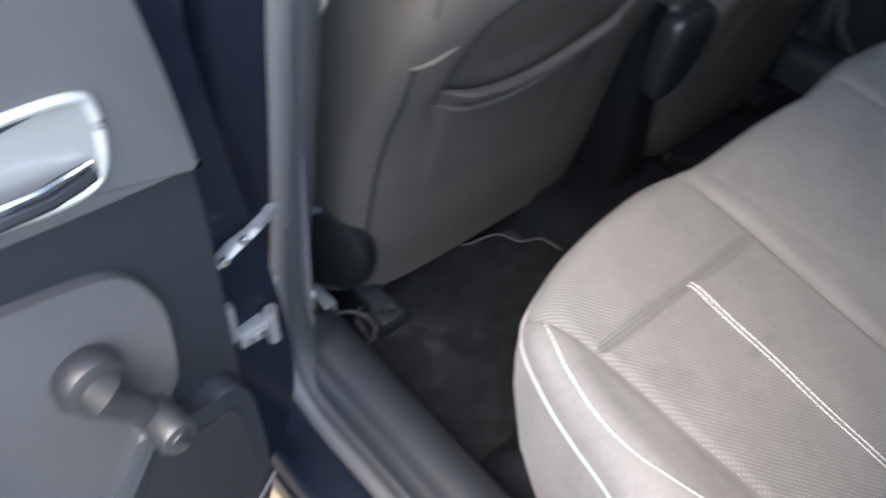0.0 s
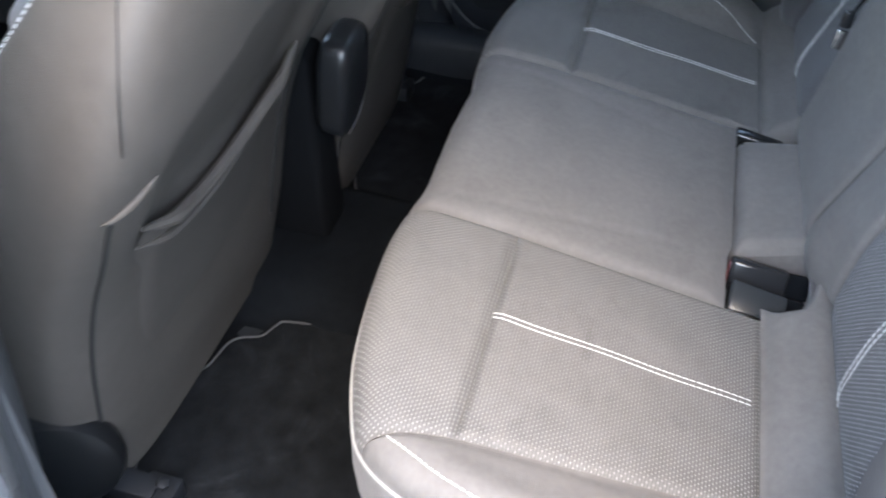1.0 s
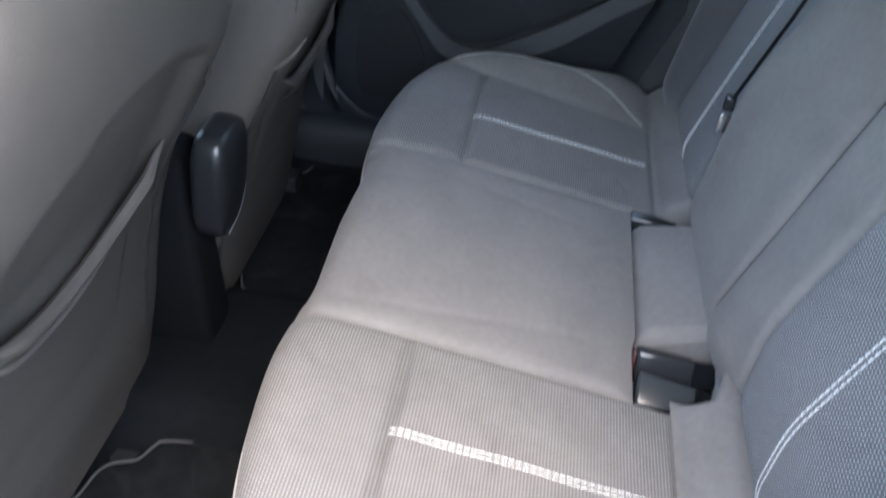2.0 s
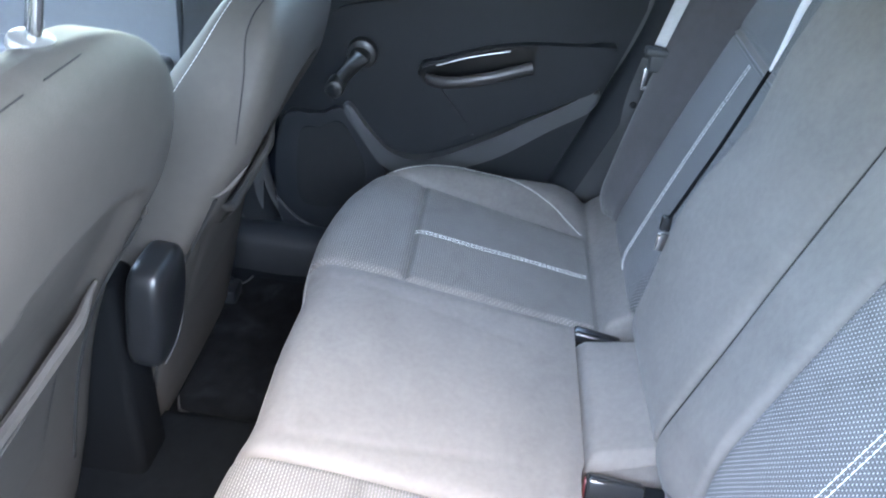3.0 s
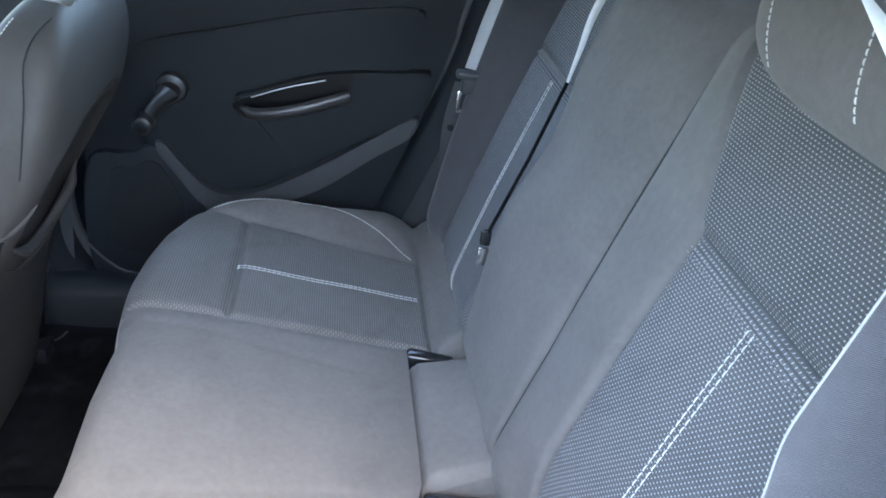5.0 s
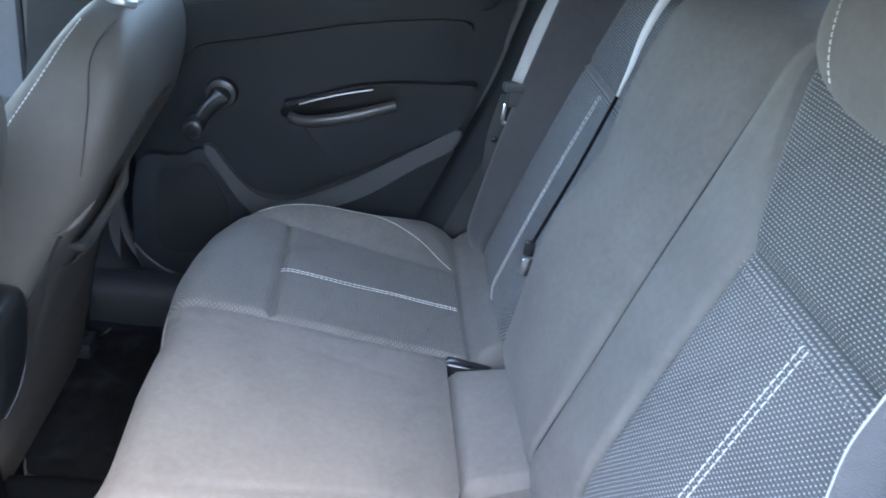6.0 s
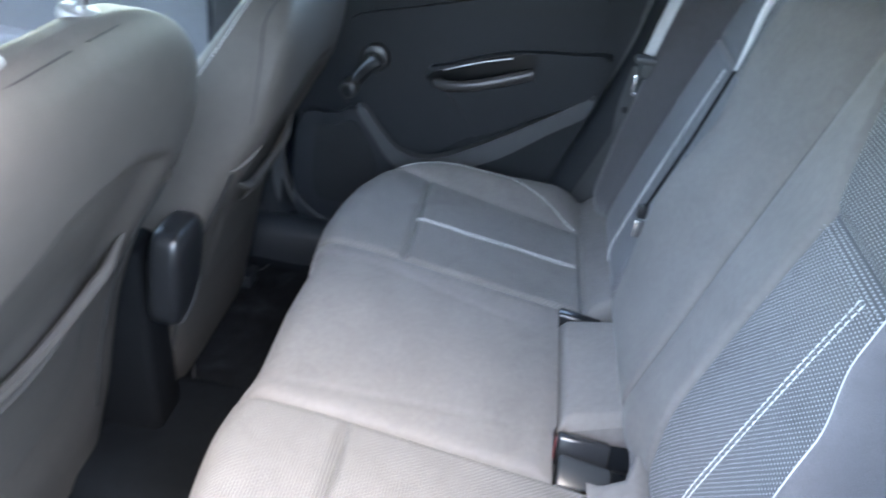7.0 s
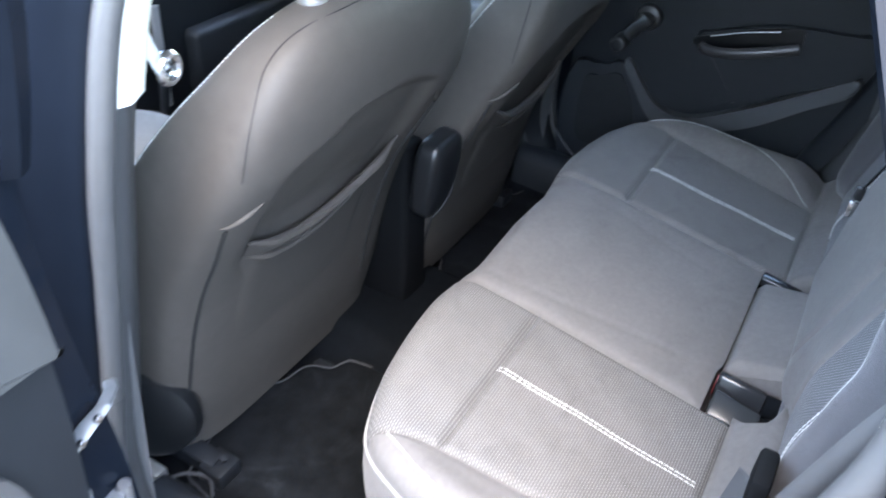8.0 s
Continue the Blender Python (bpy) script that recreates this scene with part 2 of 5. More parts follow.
def mesh_part(name, me, parent, label=""):
    ob = new(name, me)
    if parent is not None:
        ob.parent = parent
        p = parent
        off = Vector((0, 0, 0))
        while p is not None:
            off += p.location
            p = p.parent
        ob.location = -off
    if label:
        tagged(ob, label)
    return ob


def part(name, bm, material, parent, label="", smooth=True, angle=35):
    me = bpy.data.meshes.new(name)
    bmesh.ops.recalc_face_normals(bm, faces=bm.faces)
    bm.to_mesh(me)
    bm.free()
    me.materials.append(material)
    if smooth:
        me.polygons.foreach_set("use_smooth", [True] * len(me.polygons))
        me.set_sharp_from_angle(angle=radians(angle))
    return mesh_part(name, me, parent, label)


def patch(fn, nu, nv, u0=0.0, u1=1.0, v0=0.0, v1=1.0):
    """Verts, faces and uvs of a sheet; fn takes arrays u, v and gives x, y, z, uv_u, uv_v."""
    u, v = np.meshgrid(np.linspace(u0, u1, nu), np.linspace(v0, v1, nv), indexing="ij")
    x, y, z, a, b = fn(u.ravel(), v.ravel())
    verts = np.stack([x, y, z], -1)
    faces = [(i * nv + j, (i + 1) * nv + j, (i + 1) * nv + j + 1, i * nv + j + 1) for i in range(nu - 1) for j in range(nv - 1)]
    return verts, faces, np.stack([a, b], -1)


def curve_points(pts, per=8, closed=False):
    """Catmull-Rom through points."""
    p = [np.array(q, float) for q in pts]
    n = len(p)
    out = []
    for i in range(n if closed else n - 1):
        if closed:
            a, b, c, d = p[i - 1], p[i], p[(i + 1) % n], p[(i + 2) % n]
        else:
            b, c = p[i], p[i + 1]
            a = p[i - 1] if i else 2 * b - c
            d = p[i + 2] if i + 2 < n else 2 * c - b
        for k in range(per):
            t = k / per
            out.append(0.5 * (2 * b + (c - a) * t + (2 * a - 5 * b + 4 * c - d) * t * t + (3 * b - a - 3 * c + d) * t ** 3))
    if not closed:
        out.append(p[-1])
    return out


def tube_bm(pts, r, seg=10, closed=False, flat=1.0, up=(0, 0, 1), bm=None, caps=True):
    """A swept tube; r may be a number or one per point; flat squeezes it along the second axis."""
    bm = bm or bmesh.new()
    pts = [Vector(p) for p in pts]
    n = len(pts)
    rings = []
    for i, p in enumerate(pts):
        a = pts[i - 1] if (i or closed) else p
        b = pts[(i + 1) % n] if (i < n - 1 or closed) else p
        t = (b - a).normalized()
        s = t.cross(Vector(up))
        if s.length < 1e-4:
            s = t.cross(Vector((1, 0, 0)))
        s.normalize()
        w = s.cross(t).normalized()
        rr = r[i] if isinstance(r, (list, tuple)) else r
        rings.append([bm.verts.new(p + s * (rr * math.cos(2 * math.pi * k / seg)) + w * (rr * flat * math.sin(2 * math.pi * k / seg))) for k in range(seg)])
    for i in range(n if closed else n - 1):
        A, B = rings[i], rings[(i + 1) % n]
        for k in range(seg):
            bm.faces.new((A[k], A[(k + 1) % seg], B[(k + 1) % seg], B[k]))
    if caps and not closed:
        bm.faces.new(rings[0][::-1])
        bm.faces.new(rings[-1])
    return bm


def box_bm(x0, x1, y0, y1, z0, z1, bevel=0.004, seg=2, bm=None):
    b = bmesh.new()
    m = Matrix.LocRotScale(((x0 + x1) / 2, (y0 + y1) / 2, (z0 + z1) / 2), None, (abs(x1 - x0), abs(y1 - y0), abs(z1 - z0)))
    bmesh.ops.create_cube(b, size=1, matrix=m)
    if bevel:
        bmesh.ops.bevel(b, geom=list(b.edges), offset=bevel, segments=seg, affect="EDGES", profile=0.5)
    if bm is None:
        return b
    me = bpy.data.meshes.new("tmp")
    b.to_mesh(me)
    b.free()
    bm.from_mesh(me)
    bpy.data.meshes.remove(me)
    return bm


def disc_bm(center, axis, r, depth, bevel=0.002, seg=32, r2=None):
    bm = bmesh.new()
    rot = Vector((0, 0, 1)).rotation_difference(Vector(axis)).to_matrix().to_4x4()
    bmesh.ops.create_cone(bm, cap_ends=True, segments=seg, radius1=r, radius2=r if r2 is None else r2, depth=depth, matrix=Matrix.Translation(center) @ rot)
    if bevel:
        rim = [e for e in bm.edges if len(e.link_faces) == 2 and any(len(f.verts) > 4 for f in e.link_faces)]
        bmesh.ops.bevel(bm, geom=rim, offset=bevel, segments=2, affect="EDGES", profile=0.5)
    return bm


def slab_bm(outline, fn, thick, bevel=0.0):
    """A plate with a flat outline (a, b) laid by fn(a, b, depth) into space, with thickness."""
    bm = bmesh.new()
    top = [bm.verts.new(fn(a, b, 0.0)) for a, b in outline]
    low = [bm.verts.new(fn(a, b, thick)) for a, b in outline]
    n = len(outline)
    f1 = bm.faces.new(top)
    f2 = bm.faces.new(low[::-1])
    for i in range(n):
        bm.faces.new((top[i], low[i], low[(i + 1) % n], top[(i + 1) % n]))
    if bevel:
        bmesh.ops.bevel(bm, geom=list(f1.edges), offset=bevel, segments=3, affect="EDGES", profile=0.5)
    return bm


def stitches(name, pts, parent, material=None, length=0.0055, gap=0.0022, r=0.0009, lift=0.0004, up=(0, 0, 1), label=""):
    """A row of thread stitches along a line, one small rounded bar each."""
    material = material or THREAD
    P = [np.array(p, float) for p in pts]
    seglen = [np.linalg.norm(b - a) for a, b in zip(P, P[1:])]
    total = sum(seglen)
    cum = np.concatenate([[0], np.cumsum(seglen)])

    def at(s):
        i = min(max(int(np.searchsorted(cum, s) - 1), 0), len(seglen) - 1)
        return P[i] + (P[i + 1] - P[i]) * ((s - cum[i]) / max(seglen[i], 1e-9))

    bm = bmesh.new()
    s = 0.0
    U = np.array(up, float) * lift
    while s + length < total:
        a, b = at(s), at(s + length)
        q = [a - U * 0.6, a + (b - a) * 0.15 + U, a + (b - a) * 0.5 + 1.4 * U, a + (b - a) * 0.85 + U, b - U * 0.6]
        tube_bm(q, [r * 0.6, r, r * 1.1, r, r * 0.6], seg=6, up=up, bm=bm, flat=0.8)
        s += length + gap
    return part(name, bm, material, parent, label)


def smooth01(t):
    t = np.clip(t, 0, 1)
    return t * t * (3 - 2 * t)


def sm(t):
    t = min(max(t, 0.0), 1.0)
    return t * t * (3 - 2 * t)


# ---- ground and surroundings ----
bm = bmesh.new()
bmesh.ops.create_grid(bm, x_segments=40, y_segments=40, size=60)
ground = part("ground", bm, GROUND, None)
tagged(ground, "worn grey concrete yard under the parked car", "ground", kind="structure")

# unseen low wall, added only to block low sky light on the door side
yard = part("sky_blocker", box_bm(-2.90, -2.70, -7, 7, 0.0, 1.6, 0.02), BLOCKER_GREY, None)
tagged(yard, "added grey wall, out of view, blocking low sky light", "wall", kind="structure")

# ---- car body ----
car = thing("car_body", "dark blue car body with an open rear door", "car body")

# door opening: x, y, z round the aperture, left side
APERTURE = [(-0.70, 0.765, 0.53), (-0.715, 0.74, 0.42), (-0.72, 0.68, 0.372), (-0.72, 0.56, 0.375), (-0.72, 0.40, 0.385),
            (-0.72, 0.27, 0.42), (-0.718, 0.185, 0.52), (-0.715, 0.142, 0.62), (-0.712, 0.062, 0.844), (-0.700, 0.028, 0.98),
            (-0.682, 0.008, 1.09), (-0.625, 0.022, 1.19), (-0.565, 0.062, 1.265), (-0.535, 0.108, 1.305), (-0.52, 0.18, 1.345), (-0.515, 0.30, 1.375), (-0.515, 0.45, 1.385),
            (-0.53, 0.60, 1.37), (-0.58, 0.672, 1.30), (-0.64, 0.70, 1.17), (-0.675, 0.713, 1.0), (-0.682, 0.731, 0.85), (-0.685, 0.755, 0.69)]


def loop_at(side, out, dx):
    """The aperture's loop, spread outwards by out and moved sideways by dx (positive: away from the cabin)."""
    pts = curve_points(APERTURE, 6, True)
    c = np.array([0, 0.42, 0.86])
    res = []
    n = len(pts)
    for i, p in enumerate(pts):
        t = pts[(i + 1) % n] - pts[i - 1]
        nrm = np.array([0, -t[2], t[1]])
        nrm /= np.linalg.norm(nrm)
        if nrm @ (p - c) < 0:
            nrm = -nrm
        q = p + nrm * out + np.array([-dx, 0, 0])
        if side > 0:
            q = q * np.array([-1, 1, 1])
        res.append(q)
    return res


def ring(name, side, steps, material, parent, label=""):
    loops = [loop_at(side, o, d) for o, d in steps]
    n = len(loops[0])
    verts = [v for lp in loops for v in lp]
    faces = []
    for a in range(len(loops) - 1):
        for i in range(n):
            j = (i + 1) % n
            faces.append((a * n + i, a * n + j, (a + 1) * n + j, (a + 1) * n + i))
    me = link_mesh(name, verts, faces, material)
    return mesh_part(name, me, parent, label)


for side in (-1, 1):
    ring("door_jamb", side, [(0.004, -0.004), (0.018, 0.004), (0.022, 0.02), (0.045, 0.026), (0.05, 0.05), (0.085, 0.06), (0.09, 0.085)], PAINT, car, "dark blue painted door jamb")
    # far-side trim gets the darker plastic, a shaded copy of the near one
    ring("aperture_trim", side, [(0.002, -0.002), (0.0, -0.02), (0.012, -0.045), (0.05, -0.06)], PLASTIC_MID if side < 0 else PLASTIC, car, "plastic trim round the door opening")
    seal = thing("door_seal", "grey hollow rubber seal round the door opening", "door seal")
    part("seal_bulb", tube_bm(loop_at(side, 0.002, 0.008), 0.0135, seg=12, closed=True, up=(1, 0, 0)), RUBBER, seal, "soft grey hollow bulb")
    part("seal_lip", tube_bm(loop_at(side, 0.016, -0.002), 0.0035, seg=8, closed=True, up=(1, 0, 0)), PLASTIC, seal, "thin dark sealing lip")
    jl = [p for p in loop_at(side, 0.002, 0.008) if p[1] > 0.6 and 0.60 < p[2] < 0.68]
    if len(jl) > 1:
        j0, j1 = Vector(jl[0]), Vector(jl[1])
        part("seal_joint", tube_bm([j0, j0 + (j1 - j0).normalized() * 0.003], 0.0141, 12), PLASTIC_MID, seal, "glued joint of the seal")


def pillar_cover(side):
    """Light upper trim of the centre pillar, from the seal inwards."""
    prof = [(0.0, -0.010), (-0.004, -0.024), (0.008, -0.052), (0.045, -0.067), (0.085, -0.065)]
    loops = [loop_at(side, o, d) for o, d in prof]
    idx = [i for i, p in enumerate(loop_at(side, 0, 0)) if p[1] > 0.60 and p[2] > 1.055]
    idx.sort(key=lambda i: loops[0][i][2])
    n = len(idx)
    verts = [lp[i] for lp in loops for i in idx]
    faces = [(a * n + i, a * n + i + 1, (a + 1) * n + i + 1, (a + 1) * n + i) for a in range(len(prof) - 1) for i in range(n - 1)]
    return mesh_part("pillar_cover", link_mesh("pillar_cover", verts, faces, TRIM_WHITE), car, "light grey upper pillar trim")


pillar_cover(-1)
pillar_cover(1)


def sheet(name, corners, thick, material, parent, label="", bevel=0.0):
    """A flat plate given by its corner places."""
    c = [Vector(p) for p in corners]
    nrm = (c[1] - c[0]).cross(c[2] - c[0]).normalized() * thick
    bm = bmesh.new()
    a = [bm.verts.new(p) for p in c]
    b = [bm.verts.new(p + nrm) for p in c]
    bm.faces.new(a)
    bm.faces.new(b[::-1])
    n = len(c)
    for i in range(n):
        bm.faces.new((a[i], b[i], b[(i + 1) % n], a[(i + 1) % n]))
    if bevel:
        bmesh.ops.bevel(bm, geom=list(bm.edges), offset=bevel, segments=2, affect="EDGES")
    return part(name, bm, material, parent, label)


# roof, floor pan, sills, quarter panels
def roof_fn(u, v):
    x = -0.55 + 1.10 * u
    y = -0.35 + 1.75 * v
    z = 1.44 - 0.10 * (np.abs(x) / 0.55) ** 2.5 - 0.10 * (np.abs(v - 0.5) * 2) ** 3
    return x, y, z, x, y


v, f, uv = patch(roof_fn, 25, 25)
mesh_part("headliner", link_mesh("headliner", v, f, TRIM), car, "light grey fabric headliner")
v2 = v * np.array([1.06, 1.02, 1]) + np.array([0, 0, 0.03])
mesh_part("roof", link_mesh("roof", v2, f, PAINT), car)
part("floor_pan", box_bm(-0.72, 0.72, -0.05, 2.1, 0.17, 0.285, 0.01), PLASTIC, car)
for s in (-1, 1):
    part("sill", box_bm(s * 0.66, s * 0.80, -0.1, 2.1, 0.16, 0.36, 0.03, 4), PAINT, car, "dark blue painted sill with scuffs")
    # quarter panel behind the opening and wheel arch
    sheet("quarter_panel", [(s * 0.79, 0.10, 0.36), (s * 0.79, -0.06, 1.0), (s * 0.79, -0.9, 1.0), (s * 0.79, -0.9, 0.36)], 0.02 * s, PAINT, car)
    sheet("rear_pillar", [(s * 0.78, -0.05, 1.0), (s * 0.58, 0.16, 1.38), (s * 0.56, -0.35, 1.36), (s * 0.74, -0.75, 1.0)], 0.02 * s, PAINT, car)
    sheet("rear_pillar_trim", [(s * 0.66, -0.03, 1.0), (s * 0.655, -0.02, 1.10), (s * 0.51, 0.10, 1.31), (s * 0.50, 0.14, 1.34), (s * 0.50, -0.33, 1.34), (s * 0.62, -0.70, 1.0)], 0.015 * s, TRIM, car, "light grey plastic rear pillar trim")
    sheet("side_trim", [(s * 0.71, 0.19, 0.36), (s * 0.705, 0.10, 0.70), (s * 0.69, 0.025, 1.0), (s * 0.67, 0.0, 1.08), (s * 0.69, -0.5, 1.0), (s * 0.70, -0.5, 0.36)], 0.02 * s, PLASTIC_MID, car, "dark grey plastic side trim beside the seat")
    sill_profile = [(0.706, 0.378), (0.697, 0.394), (0.685, 0.400), (0.676, 0.396), (0.668, 0.402), (0.640, 0.404), (0.615, 0.397), (0.602, 0.378), (0.598, 0.29)]
    vs_ = [(s * a, y, z + 0.02 * sm((0.30 - y) / 0.1)) for y in np.linspace(0.16, 0.80, 18) for a, z in sill_profile]
    n_ = len(sill_profile)
    fs_ = [(i * n_ + j, i * n_ + j + 1, (i + 1) * n_ + j + 1, (i + 1) * n_ + j) for i in range(17) for j in range(n_ - 1)]
    mesh_part("sill_trim", link_mesh("sill_trim", vs_, fs_, PLASTIC), car, "grey ribbed plastic sill trim")
    # centre pillar, inner trim; the far one is coloured darker to hold shade
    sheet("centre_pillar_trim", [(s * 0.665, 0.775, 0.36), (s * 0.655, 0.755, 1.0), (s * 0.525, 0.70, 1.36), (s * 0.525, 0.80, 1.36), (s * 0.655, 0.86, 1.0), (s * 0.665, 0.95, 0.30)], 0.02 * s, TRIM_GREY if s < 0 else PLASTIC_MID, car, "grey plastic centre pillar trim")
    sheet("centre_pillar", [(s * 0.76, 0.82, 0.36), (s * 0.755, 0.79, 1.0), (s * 0.58, 0.74, 1.39), (s * 0.58, 0.83, 1.39), (s * 0.755, 0.88, 1.0), (s * 0.76, 0.92, 0.36)], 0.012 * s, PAINT, car, "dark blue painted centre pillar")
part("pillar_label", box_bm(-0.6385, -0.6335, 0.781, 0.801, 0.815, 0.826, 0.0008), TRIM_WHITE, car, "small white paper label on the pillar")
part("parcel_shelf", box_bm(-0.66, 0.66, -0.75, -0.165, 1.05, 1.08, 0.01), CARPET, car, "black carpeted parcel shelf")
for wx in (-0.70, 0.70):
    for wy in (-0.62, 2.02):
        tyre = part("wheel", tube_bm([(wx, wy + 0.235 * math.cos(a), 0.30 + 0.235 * math.sin(a)) for a in np.linspace(0, 2 * math.pi, 37)[:-1]], 0.072, 14, True, up=(1, 0, 0)), PLASTIC, car, "black rubber tyre on a steel rim")
        part("rim", disc_bm((wx, wy, 0.30), (1, 0, 0), 0.185, 0.11, 0.02, 32), STEEL, tyre, "dull steel rim")
part("bulkhead", box_bm(-0.70, 0.70, 1.75, 1.85, 0.2, 0.95, 0.01), PLASTIC, car)
sheet("boot_wall", [(-0.7, -0.30, 0.25), (0.7, -0.30, 0.25), (0.7, -0.40, 1.06), (-0.7, -0.40, 1.06)], 0.02, PLASTIC, car)

# panes
def pane(name, corners, label):
    ob = sheet(name, corners, 0.004, GLASS, None)
    return tagged(ob, label, "window", kind="structure")


pane("windscreen_1", [(-0.62, 1.95, 0.98), (0.62, 1.95, 0.98), (0.52, 1.40, 1.38), (-0.52, 1.40, 1.38)], "clear car windscreen")
pane("window_1", [(-0.60, -0.80, 1.05), (0.60, -0.80, 1.05), (0.52, -0.36, 1.36), (-0.52, -0.36, 1.36)], "clear rear car window")
pane("window_2", [(0.70, 0.05, 1.13), (0.70, 0.70, 1.125), (0.54, 0.63, 1.37), (0.54, 0.18, 1.35)], "closed side window of the far rear door")
for s in (-1, 1):
    pane("window_3", [(s * 0.70, 0.87, 1.04), (s * 0.70, 1.70, 0.99), (s * 0.53, 1.35, 1.36), (s * 0.54, 0.80, 1.37)], "closed side window of a front door")

# ---- floor ----
def floor_fn(u, v):
    x = -0.68 + 1.36 * u
    y = 0.0 + 1.75 * v
    tun = smooth01((0.185 - np.abs(x)) / 0.06)
    z = 0.287 + 0.055 * tun + 0.07 * smooth01((np.abs(x) - 0.588) / 0.03) + 0.12 * smooth01((0.52 - y) / 0.1) * smooth01((0.59 - np.abs(x)) / 0.03)
    z = z + 0.04 * smooth01((y - 0.93) / 0.06) * (1 - tun)
    z = z + 0.0025 * np.sin(x * 37 + y * 11) * np.sin(y * 29)
    return x, y, z, x, y


v, f, uv = patch(floor_fn, 90, 90)
carpet = mesh_part("floor", link_mesh("floor", v, f, CARPET), None)
tagged(carpet, "black carpeted car floor with a low centre tunnel", "car floor", kind="structure")


def floor_mat(side):
    """A carpet mat with a bound edge; outline in metres."""
    o = [(0.63, 0.50), (0.165, 0.50), (0.162, 0.66), (0.172, 0.755), (0.185, 0.772), (0.212, 0.785), (0.225, 0.815), (0.245, 0.83), (0.29, 0.838), (0.33, 0.86), (0.42, 0.865), (0.50, 0.845), (0.545, 0.832), (0.556, 0.80), (0.565, 0.77), (0.60, 0.757), (0.64, 0.752)]
    t = thing("floor_mat", "black carpet floor mat with a grey bound edge", "floor mat", "rear floor mats")
    pts = [(side * a, b) for a, b in o]
    bm = bmesh.new()
    vs = [bm.verts.new((a, b, 0.299)) for a, b in pts]
    bm.faces.new(vs)
    r = bmesh.ops.extrude_face_region(bm, geom=list(bm.faces))
    bmesh.ops.translate(bm, verts=[g for g in r["geom"] if isinstance(g, bmesh.types.BMVert)], vec=(0, 0, -0.008))
    part("mat_body", bm, MATCARPET, t, smooth=False)
    line = curve_points([(a, b, 0.3) for a, b in pts], 5, True)
    part("binding", tube_bm(line, 0.0020, 8, True), mat_binding, t, "grey bound edge")
    return t


mat_binding = mat("mat_binding", (0.035, 0.036, 0.038), 0.85, vary=0.1, scale=200)
floor_mat(-1)
floor_mat(1)

# ---- rear bench ----
HALF = [(0.668, -0.03), (0.660, 0.07), (0.643, 0.15), (0.620, 0.225), (0.604, 0.29), (0.596, 0.35), (0.584, 0.405), (0.563, 0.456), (0.535, 0.490), (0.50, 0.511), (0.42, 0.537), (0.30, 0.553), (0.20, 0.552), (0.13, 0.543), (0.06, 0.544), (0.0, 0.546)]
_h = np.array(curve_points([(a, b, 0) for a, b in HALF], 10))[:, :2]
OUTLINE = np.concatenate([_h, (_h * [-1, 1])[::-1][1:]])


def rim(x, y):
    """Distance to the cushion's outline."""
    P = np.stack([x, y], -1)
    d = np.full(len(P), 9.0)
    for a, b in zip(OUTLINE, OUTLINE[1:]):
        ab = b - a
        t = np.clip(((P - a) @ ab) / (ab @ ab), 0, 1)
        d = np.minimum(d, np.linalg.norm(P - (a + t[:, None] * ab), axis=1))
    return d


def cushion_z(x, y):
    z = 0.62 + 0.169 * (y - 0.4)
    d = rim(x, y)
    r = 0.052
    k = np.clip(r - d, 0, r)
    z = z - (r - np.sqrt(np.maximum(r * r - k * k, 0)))
    ax = np.abs(x)
    xe = 0.475 + 0.10 * np.clip(y - 0.1, 0, 1)
    z = z + 0.028 * smooth01((ax - xe) / 0.085) * smooth01((y - 0.06) / 0.10)
    z = z - 0.007 * np.exp(-((ax - 0.17) / 0.05) ** 2) * smooth01((y - 0.42) / 0.1)
    z = z - 0.0045 * np.exp(-((y - 0.40) / 0.007) ** 2) * smooth01((ax - 0.20) / 0.03) * smooth01((0.515 - ax) / 0.03)
    return z


def border(u, v, lu, lv):
    """Distance in metres to a panel's own edge from its u, v."""
    return np.minimum(np.minimum(u, 1 - u) * lu, np.minimum(v, 1 - v) * lv)


def cushion_panel(name, xy, lu, lv, nu, nv, material, parent, puff=0.008, width=0.010, label="", crease=None):
    def fn(u, v):
        x, y = xy(u, v)
        d = border(u, v, lu, lv)
        z = cushion_z(x, y) - 0.0025 + puff * (1 - np.exp(-(d / width) ** 2))
        if crease is not None:
            z = z + crease(x, y) * smooth01(d / 0.014)
        return x, y, z, x, y

    vv, ff, uu = patch(fn, nu, nv)
    return mesh_part(name, link_mesh(name, vv, ff, material, uu), parent, label)


_fy = _h[::-1]


def front_y(x):
    return np.interp(np.abs(x), _fy[:, 0], _fy[:, 1])


bench = thing("rear_bench", "grey fabric rear bench seat with dotted cloth and white stitching", "rear seat")


def centre_crease(x, y):
    w = 0.0022 * np.sin(y * 19 + 0.7)
    a = -0.0011 * np.exp(-((np.abs(x) - 0.142 + 0.02 * np.sin(y * 9) - w) / 0.007) ** 2) * smooth01((y - 0.16) / 0.05)
    return a + 0.0014 * np.sin(x * 23 + y * 14) * np.sin(y * 17 - x * 6)


def wrinkle(x, y):
    return 0.0010 * np.sin(x * 31 + y * 19) * np.sin(y * 23 - x * 8) + 0.0005 * np.sin(x * 71 - y * 43)


def panel_front(s):
    def xy(u, v):
        x = 0.20 + (0.507 - 0.20) * u
        edge = front_y(np.where(u > 0, x + 0.030 * u ** 4, x))
        y = 0.40 + (edge - 0.40) * (1 - (1 - v) ** 1.35)
        return s * (x + 0.030 * u ** 4 * v), y
    return xy


